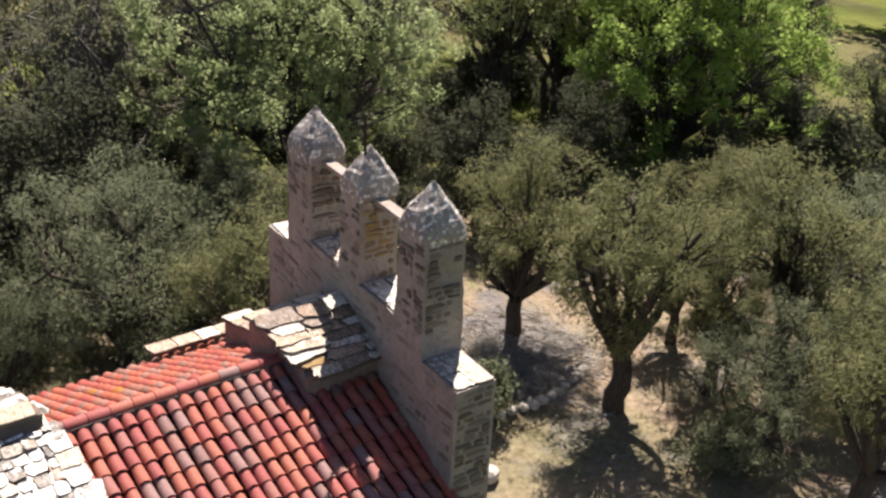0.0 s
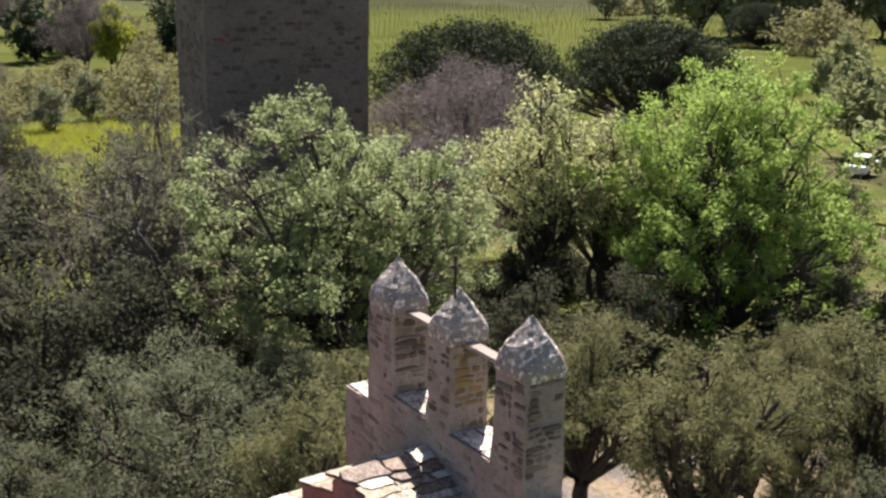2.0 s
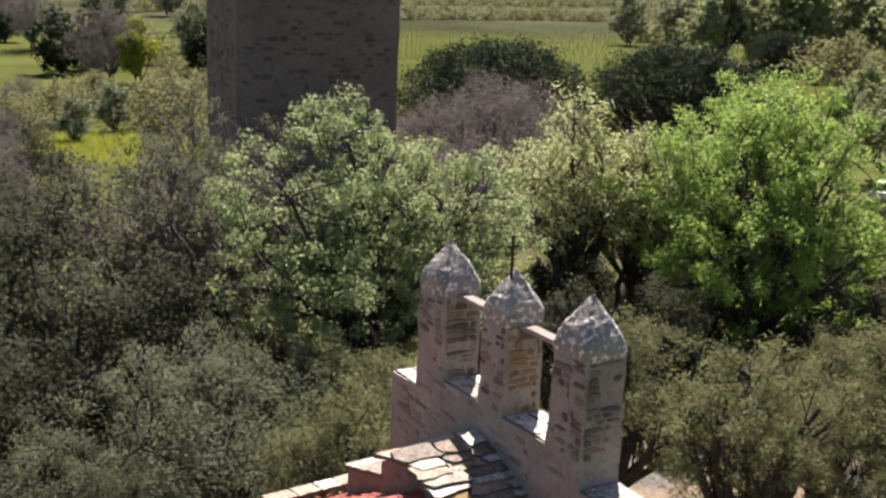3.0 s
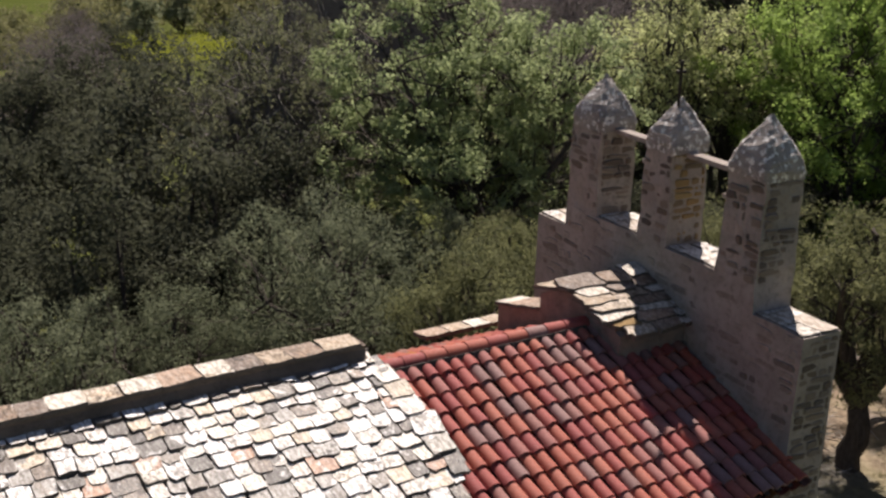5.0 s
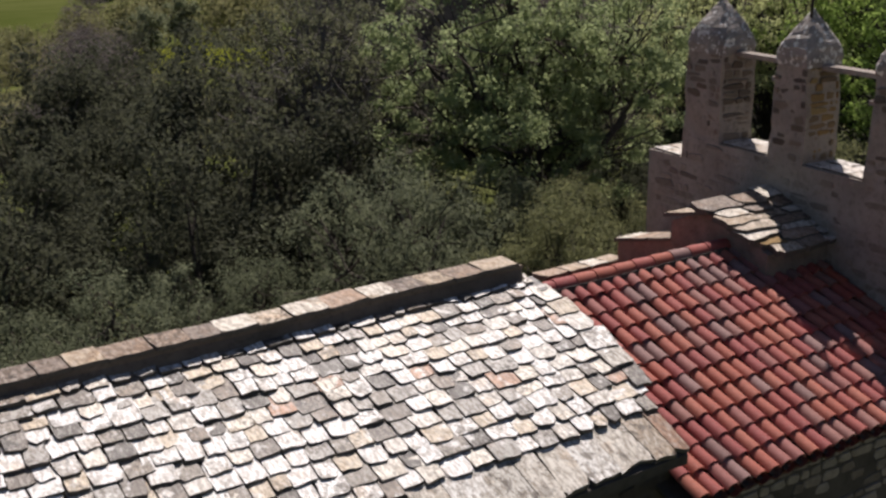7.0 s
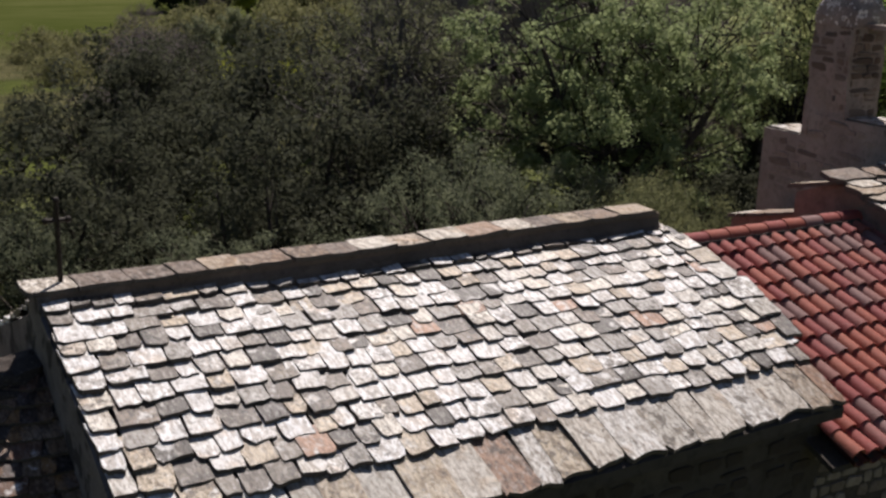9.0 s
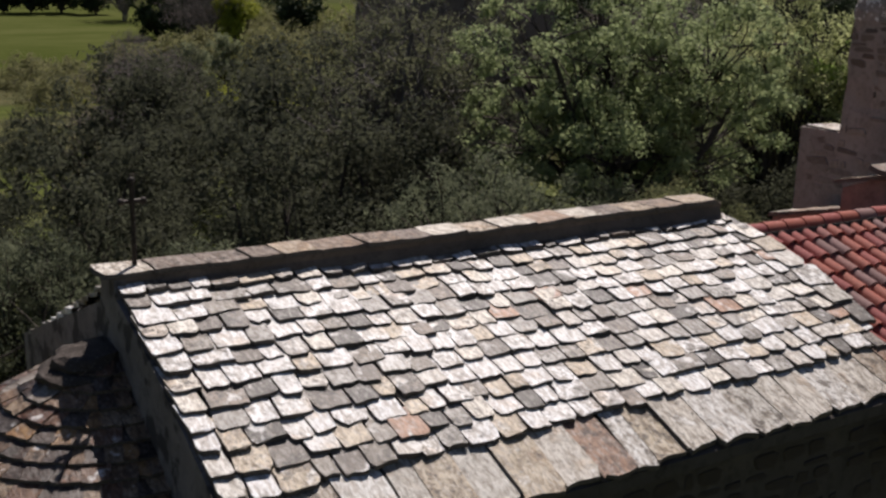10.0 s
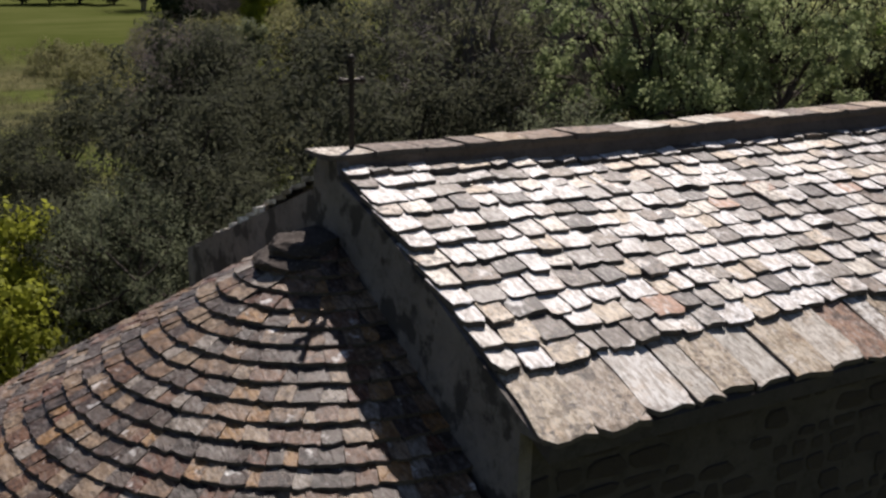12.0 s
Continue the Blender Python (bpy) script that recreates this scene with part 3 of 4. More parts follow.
def tower_block(bm, y0, y1, z0, z1, taper=0.0, cuts=9, amount=0.02):
    """A hand-built block of the gable, its faces uneven."""
    b2 = bmesh.new()
    block(b2, 0.0, DEEP, y0, y1, z0, z1)
    for v in b2.verts:
        if v.co.z > (z0 + z1) / 2:
            v.co.x += taper if v.co.x < DEEP / 2 else -taper
            v.co.y += taper if v.co.y < (y0 + y1) / 2 else -taper
    roughen(b2, amount, 2.3, cuts)
    roughen(b2, amount * 0.8, 9.0)
    me = bpy.data.meshes.new("block")
    b2.to_mesh(me)
    b2.free()
    bm.from_mesh(me)


PILLARS = [(0.84, 1.52, 8.82, 9.42), (2.52, 3.10, 8.78, 9.33), (4.06, 4.80, 8.76, 9.37)]
outline = [(0.0, -0.3), (LONG, -0.3), (LONG, 7.06), (4.82, 7.07), (4.80, 7.40), (0.84, 7.40), (0.82, 7.07), (0.0, 7.05)]
bm = prism(outline, 0.0, DEEP)
bmesh.ops.triangulate(bm, faces=[f for f in bm.faces if len(f.verts) > 4])
roughen(bm, 0.02, 2.3, 7)
bell_gable = part("bell_gable", bm, lime, chapel, "lime-washed rubble bell gable with three pillars and two openings")
bell_gable.matrix_basis = GABLE
for y0, y1, z1, top in PILLARS:
    bm = bmesh.new()
    tower_block(bm, y0, y1, 7.34, z1, taper=0.02, amount=0.028)
    part("pillar", bm, lime, bell_gable)

for y0, y1, z1, top in PILLARS:
    bm = bmesh.new()
    cx, cy, hx, hy = DEEP / 2, (y0 + y1) / 2, DEEP / 2 + 0.008, (y1 - y0) / 2 + 0.008
    rings = []
    rise = top - z1
    for z, k, cut in ((z1 - 0.14, 0.985, 0.10), (z1 - 0.02, 1.005, 0.14), (z1 + rise * 0.16, 0.95, 0.20), (z1 + rise * 0.36, 0.80, 0.28), (z1 + rise * 0.58, 0.55, 0.32), (z1 + rise * 0.80, 0.27, 0.35), (top, 0.05, 0.4)):
        c = 1 - cut
        rings.append([bm.verts.new((cx + sx * hx * k, cy + sy * hy * k, z)) for sx, sy in ((-c, -1), (c, -1), (1, -c), (1, c), (c, 1), (-c, 1), (-1, c), (-1, -c))])
    for a, b in zip(rings, rings[1:]):
        for i in range(8):
            bm.faces.new((a[i], a[(i + 1) % 8], b[(i + 1) % 8], b[i]))
    bm.faces.new(rings[-1])
    roughen(bm, 0.018, 5.0, 2)
    roughen(bm, 0.016, 13.0)
    part("cap", bm, cap_lichen, bell_gable, "pointed mortar cap with pale lichen")


def face_stones(y0, y1, z0, z1, side="front", keep=0.72, at=0.0, material=None, into=None):
    """Rubble set into one face of the gable: the front, or an end that looks along -y."""
    z = z0
    while z < z1 - 0.04:
        h = min(rng.uniform(0.065, 0.12), z1 - z)
        y = y0 + rng.uniform(-0.1, 0.02)
        while y < y1 - 0.05:
            w = rng.choice((rng.uniform(0.14, 0.24), rng.uniform(0.22, 0.44)))
            a, b = max(y, y0 + 0.01), min(y + w, y1 - 0.01)
            if b - a > 0.06 and rng.random() < keep:
                me = rng.choice(gable_stones)
                size = Matrix.Diagonal((rng.uniform(0.012, 0.03), b - a - rng.uniform(0.015, 0.05), h - rng.uniform(0.012, 0.03), 1))
                tip = Matrix.Rotation(radians(rng.uniform(-4, 4)), 4, "X")
                if side == "front":
                    m = Matrix.Translation((at + 0.012, (a + b) / 2, z + h / 2)) @ tip @ size
                else:
                    m = Matrix.Translation(((a + b) / 2, at + 0.012, z + h / 2)) @ Matrix.Rotation(math.pi / 2, 4, "Z") @ tip @ size
                if into is not None:
                    into.append((me, m))
                    y += w
                    continue
                ob = hang("stone", me, None, bell_gable)
                ob.matrix_basis = m
                if material:
                    ob.material_slots[0].link = "OBJECT"
                    ob.material_slots[0].material = material
            y += w
        z += h


for n, (y0, y1, z1, top) in enumerate(PILLARS):
    face_stones(y0, y0 + 0.27, 7.42, z1 - 0.14, "front", 0.75, 0.006)
    face_stones(y0 + 0.28, y1, 7.42, z1 - 0.14, "front", 0.4, 0.006)
    face_stones(0.03, DEEP - 0.03, 7.42, z1 - 0.14, "end", 0.74, y0 + 0.006, rubble_ochre if n == 1 else None)
facing = []
face_stones(0.05, LONG - 0.05, 6.2, 7.03, "front", 0.5, 0.002, into=facing)
face_stones(0.9, 4.74, 7.08, 7.38, "front", 0.55, 0.002, into=facing)
face_stones(0.05, 2.4, 5.4, 6.2, "front", 0.55, 0.002, into=facing)
joined("rubble_facing", facing, rubble_wash, bell_gable)
face_stones(0.02, DEEP - 0.02, 4.6, 7.0, "end", 0.85)
bed_plates = [plate(random.Random(95 + i), 0.05, 0.05) for i in range(4)]
clad(bed_plates, bed_stone)
# flat stones bedded on the shoulders and in the openings
for y0, y1, z in ((0.02, 0.80, 7.055), (4.84, 5.48, 7.065), (1.56, 2.50, 7.40), (3.12, 4.04, 7.40)):
    x = 0.03
    while x < 0.5:
        w, y = rng.uniform(0.26, 0.34), y0
        while y < y1 - 0.08:
            d = min(rng.uniform(0.24, 0.5), y1 - y)
            ob = hang("bedding_stone", rng.choice(bed_plates), None, bell_gable)
            ob.matrix_basis = Matrix.Translation((x + min(w, 0.6 - x) / 2, y, z - 0.012 + rng.uniform(-0.004, 0.006))) @ Matrix.Rotation(radians(rng.uniform(-4, 4)), 4, "Z") @ Matrix.Diagonal((min(w, 0.6 - x) - 0.004, d - 0.004, 0.035, 1))
            y += d
        x += w
# stone ties across the openings, and small corbels
for y0, y1, z in ((3.06, 4.1, 8.64), (1.48, 2.56, 8.64)):
    bm = bmesh.new()
    block(bm, 0.22, 0.40, y0, y1, z - 0.045, z + 0.02, 0.008)
    part("tie_beam", roughen(bm, 0.006, 8), lime, bell_gable, "narrow pale stone tie between pillars")
for y, z in ((3.13, 8.42), (1.55, 8.34)):
    bm = bmesh.new()
    block(bm, 0.05, 0.2, y - 0.05, y + 0.06, z - 0.03, z + 0.03, 0.01)
    part("corbel", bm, lime, bell_gable)

# ---- roofed hatch against the gable ----
bm = prism([(-0.62, 5.9), (1.0, 5.9), (1.0, 6.62), (0.62, 6.78), (0.2, 6.86), (-0.22, 6.76), (-0.62, 6.56)], 9.58, 10.75)
ragged = [plate(random.Random(140 + i), 0.10, 0.10) for i in range(6)]
clad(ragged, coping_stone)
roof_hatch = part("roof_hatch", roughen(bm, 0.02, 3.0, 3), hatch_mortar, chapel, "small slate-roofed stone hatch beside the bell gable")
for k in range(7):
    y0, z0 = -0.77 + k * 0.155, 6.55 + k * 0.057
    x = 9.50 + rng.uniform(-0.12, 0.08) + 0.05 * (k == 0)
    while x < 10.68:
        w = min(rng.uniform(0.34, 0.75), 10.78 - x)
        ob = hang("slate", rng.choice(ragged), None, roof_hatch)
        if k == 1 and x < 9.8:
            ob.material_slots[0].link = "OBJECT"
            ob.material_slots[0].material = rubble_ochre
        ob.matrix_basis = Matrix.Translation((x + w / 2, y0 + rng.uniform(-0.03, 0.03), z0 + rng.uniform(0, 0.012))) @ Matrix.Rotation(radians(rng.uniform(7, 12)), 4, "X") @ Matrix.Rotation(radians(rng.uniform(-5, 5)), 4, "Z") @ Matrix.Diagonal((w - 0.008, rng.uniform(0.28, 0.34), rng.uniform(0.045, 0.075), 1))
        x += w
for k in range(3):
    ob = hang("slate", caps[k], None, roof_hatch)
    ob.matrix_basis = Matrix.Translation((9.70 + k * 0.42, 1.10, 6.66)) @ Matrix.Rotation(math.pi, 4, "Z") @ Matrix.Rotation(radians(14), 4, "X") @ Matrix.Diagonal((0.41, 0.86, 0.05, 1))
bm = prism([(1.0, 5.4), (2.27, 5.4), (2.27, 5.97), (1.0, 6.30)], 9.80, 10.8)
parapet = part("parapet", roughen(bm, 0.015, 3.0, 3), hatch_mortar, chapel, "sloping stone parapet with coping slabs")
for k in range(4):
    ob = hang("coping_slab", caps[k], None, parapet)
    ob.matrix_basis = Matrix.Translation((10.0, 2.32 - k * 0.33, 5.965 + k * 0.083)) @ Matrix.Rotation(math.pi, 4, "Z") @ Matrix.Rotation(radians(14), 4, "X") @ Matrix.Diagonal((0.5, 0.34, 0.05, 1))
x = 8.7
while x < 10.0:
    w = rng.uniform(0.3, 0.45)
    ob = hang("coping_slab", rng.choice(caps), None, parapet)
    ob.matrix_basis = Matrix.Translation((x + w / 2, 2.52, 5.52)) @ Matrix.Rotation(radians(-6), 4, "X") @ Matrix.Diagonal((w - 0.01, 0.36, 0.06, 1))
    x += w

# ---- apse ----
AX, AZ, FALL, RADIUS = 0.0, 6.45, 0.57, 2.66
bm = bmesh.new()
rings = [[bm.verts.new((AX + 2.36 * math.cos(a), 2.36 * math.sin(a), z)) for a in (math.pi / 2 + math.pi * i / 24 for i in range(25))] for z in (-0.3, 5.05)]
for i in range(24):
    bm.faces.new((rings[0][i + 1], rings[0][i], rings[1][i], rings[1][i + 1]))
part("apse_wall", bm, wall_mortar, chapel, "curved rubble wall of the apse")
bm = bmesh.new()
tip = bm.verts.new((AX, 0, AZ - 0.04))
low = [bm.verts.new((AX + RADIUS * math.cos(a), RADIUS * math.sin(a), AZ - 0.04 - FALL * RADIUS)) for a in (math.pi / 2 + math.pi * i / 32 for i in range(33))]
under = [bm.verts.new(v.co - Vector((0, 0, 0.08))) for v in low]
for i in range(32):
    bm.faces.new((tip, low[i], low[i + 1]))
    bm.faces.new((low[i], under[i], under[i + 1], low[i + 1]))
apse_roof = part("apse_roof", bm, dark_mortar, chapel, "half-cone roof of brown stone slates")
brown_plates = [plate(random.Random(120 + i), rounded=0.07, wild=0.05) for i in range(12)]
clad(brown_plates, slate_brown)
far_ring = []
TILT = math.atan(FALL)
for k in range(18):
    r = 0.36 + k * 0.134
    a = math.pi / 2 + 0.02
    while a < 1.5 * math.pi - 0.02:
        w = rng.choice((rng.uniform(0.08, 0.14), rng.uniform(0.12, 0.21)))
        da = w / r
        mid = min(a + da / 2, 1.5 * math.pi)
        m = Matrix.Translation((AX + r * math.cos(mid), r * math.sin(mid), AZ - FALL * r + 0.02)) @ Matrix.Rotation(mid + math.pi / 2, 4, "Z")
        m = m @ Matrix.Rotation(TILT - radians(rng.uniform(8.5, 11)), 4, "X") @ Matrix.Rotation(radians(rng.uniform(-2.5, 2.5)), 4, "Z") @ Matrix.Rotation(radians(rng.uniform(-2, 2)), 4, "Y") @ Matrix.Diagonal((w * 1.04, rng.uniform(0.235, 0.265), rng.uniform(0.04, 0.05), 1))
        if mid > math.pi * 0.93:
            ob = hang("slate", rng.choice(brown_plates), None, apse_roof)
            ob.matrix_basis = m
        else:
            far_ring.append((rng.choice(brown_plates), m))
        a += da
joined("far_slating", far_ring, slate_brown_far, apse_roof)
for x, y, z, sx, sy, sz in ((-0.17, -0.02, 6.25, 0.74, 0.70, 0.12), (-0.14, -0.02, 6.325, 0.58, 0.54, 0.17)):
    bm = bmesh.new()
    bmesh.ops.create_icosphere(bm, subdivisions=3, radius=0.5)
    for v in bm.verts:
        v.co = Vector((v.co.x * sx, v.co.y * sy, max(-0.5, min(0.5, v.co.z * 1.8)) * sz)) + noise.noise_vector(v.co * 3) * 0.05 + noise.noise_vector(v.co * 9) * 0.02
    ob = part("cap_stone", bm, rubble_dark, apse_roof, "flat stones closing the top of the cone")
    ob.location = (x, y, z)

# ---- iron crosses ----
def rod(bm, a, b, r):
    a, b = Vector(a), Vector(b)
    m = Matrix.Translation((a + b) / 2) @ (b - a).to_track_quat("Z", "Y").to_matrix().to_4x4()
    bmesh.ops.create_cone(bm, cap_ends=True, segments=8, radius1=r, radius2=r, depth=(b - a).length, matrix=m)
    return bm


def iron_cross(x, y, z, high, arm, label):
    thing = tagged(new("iron_cross"), label, "cross")
    thing.location = (x, y, z)
    part("rod", rod(bmesh.new(), (0, 0, -0.05), (0, 0, high), 0.02), iron, thing)
    part("crossbar", rod(bmesh.new(), (-arm, 0, high * 0.76), (arm, 0, high * 0.76), 0.018), iron, thing)
    for p in ((0, 0, high), (-arm, 0, high * 0.76), (arm, 0, high * 0.76)):
        bm = bmesh.new()
        bmesh.ops.create_icosphere(bm, subdivisions=2, radius=0.028, matrix=Matrix.Translation(p))
        part("knob", bm, iron, thing)
    return thing


iron_cross(0.25, 0.03, 6.985, 0.66, 0.085, "plain dark iron cross on the end of the ridge wall")
iron_cross(10.94, 0.11, 9.28, 0.52, 0.06, "thin dark iron cross on the middle pillar")


# ---- ground ----
def ground_z(x, y):
    """Level round the chapel, then falling to the plain."""
    d = math.hypot(x - 10, y - 4)
    t = min(max((d - 28) / 75, 0.0), 1.0)
    fall = -3.5 * t * t * (3 - 2 * t)
    swell = noise.noise(Vector((x * 0.06, y * 0.06, 1.3))) * 0.35 * min(1.0, d / 14)
    return fall + swell + noise.noise(Vector((x * 0.5, y * 0.5, 4.0))) * 0.06


steps = [0.0]
while steps[-1] < 4200:
    steps.append(steps[-1] + 0.7 + steps[-1] * 0.05)
axis = [-s for s in steps[:0:-1]] + steps
k = len(axis)
verts = [(10 + a, 4 + b, ground_z(10 + a, 4 + b)) for b in axis for a in axis]
faces = [(j * k + i, j * k + i + 1, (j + 1) * k + i + 1, (j + 1) * k + i) for j in range(k - 1) for i in range(k - 1)]
ground = hang("ground", arrays("ground", verts, faces), ground_mat, None, smooth=True)
tagged(ground, "dry sandy soil with straw and grass running out to green meadows", "ground", kind="structure")


# ---- trees ----
def tube(verts, faces, points, radii, sides=6):
    base = len(verts)
    for n, (p, r) in enumerate(zip(points, radii)):
        way = (points[min(n + 1, len(points) - 1)] - points[max(n - 1, 0)]).normalized()
        a = way.orthogonal().normalized()
        b = way.cross(a)
        for i in range(sides):
            ang = 2 * math.pi * i / sides
            verts.append(p + (a * math.cos(ang) + b * math.sin(ang)) * r)
    for n in range(len(points) - 1):
        for i in range(sides):
            s = base + n * sides
            faces.append((s + i, s + (i + 1) % sides, s + sides + (i + 1) % sides, s + sides + i))


def bough(rg, verts, faces, a, b, r0, r1, sag=0.15, n=5, sides=6):
    """A bent limb from a to b."""
    a, b = Vector(a), Vector(b)
    side = Vector((rg.gauss(0, 1), rg.gauss(0, 1), rg.gauss(0, 0.6))) * (b - a).length * sag
    pts = [a.lerp(b, i / n) + side * math.sin(math.pi * i / n) * 0.6 + Vector((rg.gauss(0, 1), rg.gauss(0, 1), 0)) * r0 * 0.16 * (0 < i < n) for i in range(n + 1)]
    tube(verts, faces, pts, [r0 + (r1 - r0) * i / n for i in range(n + 1)], sides)
    return pts


def leaf_cloud(seed, centres, spread, per, size, aspect, droop=0.0):
    """Small leaves strewn round the given places, as one mesh."""
    g = np.random.default_rng(seed)
    c = np.repeat(np.asarray(centres, float), per, axis=0)
    sp = np.repeat(np.asarray(spread, float), per)[:, None]
    off = np.clip(g.normal(size=c.shape), -1.9, 1.9) * (1.0, 1.0, 0.75)
    at = c + off * sp
    n = len(at)
    # each leaf turns its face outwards from its clump and up to the light
    face = off * 0.55 + g.normal(size=(n, 3)) * 0.5 + (0.0, 0.0, 0.45)
    face /= np.linalg.norm(face, axis=1)[:, None]
    u = g.normal(size=(n, 3)) - (0.0, 0.0, droop)
    u -= face * (u * face).sum(axis=1)[:, None]
    u /= np.linalg.norm(u, axis=1)[:, None]
    w = np.cross(face, u)
    s = size * g.uniform(0.6, 1.35, (n, 1))
    u, w = u * s, w * s * aspect
    bend = np.cross(u, w) / np.maximum(s, 1e-6) * 0.25
    v = np.stack([at - u, at + w + bend, at + u, at - w + bend], 1).reshape(-1, 3)
    me = bpy.data.meshes.new("crown")
    me.vertices.add(4 * n)
    me.vertices.foreach_set("co", v.ravel())
    me.loops.add(4 * n)
    me.loops.foreach_set("vertex_index", np.arange(4 * n))
    me.polygons.add(n)
    me.polygons.foreach_set("loop_start", np.arange(0, 4 * n, 4))
    me.update(calc_edges=True)
    me.validate()
    return me


def build_tree(name, label, category, seed, wide, high, foot, leaves, leaf, barkmat, size, aspect, clumps, per, spread, stems=1, trunk=0.16, lobes=9, flat=1.0, twigs=0.0, kind_group="", droop=0.0, hollow=0.4, dome=False):
    """A tree at the origin: crown `wide` across, from height `foot` to `high`."""
    rg = random.Random(seed)
    thing = tagged(new(name), label, category, kind_group)
    verts, faces = [], []
    mid = (foot + high) / 2
    half = (high - foot) / 2
    lobe = []
    for i in range(lobes):
        a = 2 * math.pi * (i * 0.618 + rg.uniform(-0.1, 0.1))
        q = math.sqrt((i + 0.4) / lobes)
        h = mid + half * rg.uniform(-0.72, 0.62) * (1.15 - 0.55 * q)
        if dome:
            h = foot + (high - foot) * (0.06 + 0.82 * math.sqrt(max(0.0, 1 - 0.95 * q * q)))
            lobe.append((Vector((math.cos(a) * q * wide * 0.43, math.sin(a) * q * wide * 0.43, h)), wide * rg.uniform(0.065, 0.10)))
            continue
        lobe.append((Vector((math.cos(a) * q * wide * 0.36, math.sin(a) * q * wide * 0.36, h)), wide * rg.uniform(0.14, 0.23)))
    if not dome:
        lobe.append((Vector((rg.uniform(-0.1, 0.1) * wide, rg.uniform(-0.1, 0.1) * wide, high - wide * 0.13)), wide * 0.16))
    fork = max(0.5, foot * 0.75)
    tops = []
    for s in range(stems):
        off = Vector((rg.gauss(0, 0.5), rg.gauss(0, 0.5), 0)) * (0.35 if stems > 1 else 0.0)
        lean = Vector((rg.gauss(0, 0.12), rg.gauss(0, 0.12), 0)) * fork
        pts = bough(rg, verts, faces, off + Vector((0, 0, -0.25)), off * 1.6 + lean + Vector((0, 0, fork)), trunk * (1.0 if stems == 1 else 0.6), trunk * (0.75 if stems == 1 else 0.45), 0.06, 5, 8)
        tops.append(pts[-1])
    centres, spreads = [], []
    for n, (c, r) in enumerate(lobe):
        start = tops[n % len(tops)]
        pts = bough(rg, verts, faces, start, c, trunk * 0.5, trunk * 0.16, 0.16, 5)
        for j in range(max(3, clumps // len(lobe))):
            d = Vector((rg.gauss(0, 1), rg.gauss(0, 1), rg.gauss(0, 0.8) + 0.15)).normalized()
            p = c + Vector((d.x, d.y, d.z * flat)) * r * (hollow + (1.12 - hollow) * rg.random() ** 0.6)
            if p.z < foot * 0.8:
                p.z = foot * 0.8 + rg.random() * 0.3
            centres.append(p)
            spreads.append(spread * rg.uniform(0.6, 1.3))
            if rg.random() < 0.45 + twigs:
                bough(rg, verts, faces, pts[rg.randint(2, 5)], p, trunk * 0.13, trunk * 0.04, 0.18, 3, 3)
                if twigs > 0.2:
                    for _ in range(3):
                        e = p + Vector((rg.gauss(0, 1), rg.gauss(0, 1), rg.gauss(0.5, 0.8))) * spread * 2.0
                        bough(rg, verts, faces, p, e, trunk * 0.05, trunk * 0.02, 0.1, 2, 3)
    hang("trunk", arrays("trunk", verts, faces), barkmat, thing, smooth=True)
    if per:
        hang("crown", leaf_cloud(seed, [tuple(p) for p in centres], spreads, per, size, aspect, droop), leaf, thing, leaves)
    return thing


def stand(first, places):
    """The first tree and its copies, at (x, y, scale, turn)."""
    for n, (x, y, s, turn) in enumerate(places):
        m = Matrix.Translation((x, y, ground_z(x, y) - 0.05)) @ Matrix.Rotation(radians(turn), 4, "Z") @ Matrix.Diagonal((s, s, s, 1))
        if n == 0:
            first.matrix_basis = m
        else:
            copy_thing(first, m)


olive = dict(barkmat=bark, size=0.053, aspect=0.26, droop=-0.5, leaves="grey-green olive leaves", category="olive tree", name="olive_tree", kind_group="olive trees")
OL = "gnarled olive tree with grey-green leaves on dry ground"
stand(build_tree(label=OL, leaf=leaf_sunlit_olive, seed=11, wide=4.4, high=5.4, foot=1.6, clumps=220, per=98, spread=0.165, stems=1, trunk=0.24, lobes=12, **olive), [(20.1, 6.8, 1.0, 0), (24.4, 1.9, 1.1, 70), (16.0, 9.6, 0.85, 120), (23.4, 4.6, 0.72, 200)])
stand(build_tree(label=OL, leaf=leaf_sunlit_olive, seed=12, wide=4.0, high=5.3, foot=1.75, clumps=200, per=95, spread=0.16, stems=1, trunk=0.27, lobes=11, **olive), [(20.0, 3.1, 1.12, 20), (26.5, 6.0, 0.75, 200), (12.9, 7.4, 0.85, 90), (21.2, -2.6, 0.9, 250), (22.4, 2.4, 0.68, 310)])
stand(build_tree(label=OL, leaf=leaf_olive, seed=13, wide=6.6, high=5.1, foot=0.35, clumps=430, per=74, spread=0.17, stems=2, trunk=0.24, lobes=16, **olive), [(11.4, 11.2, 1.08, 40), (21.7, 0.2, 0.7, 150), (27.5, 2.4, 0.85, 10), (25.0, -1.2, 0.8, 260), (4.4, 9.6, 0.85, 200), (8.0, 10.6, 0.72, 310), (2.6, 13.6, 0.8, 80), (14.6, 12.2, 0.82, 130)])

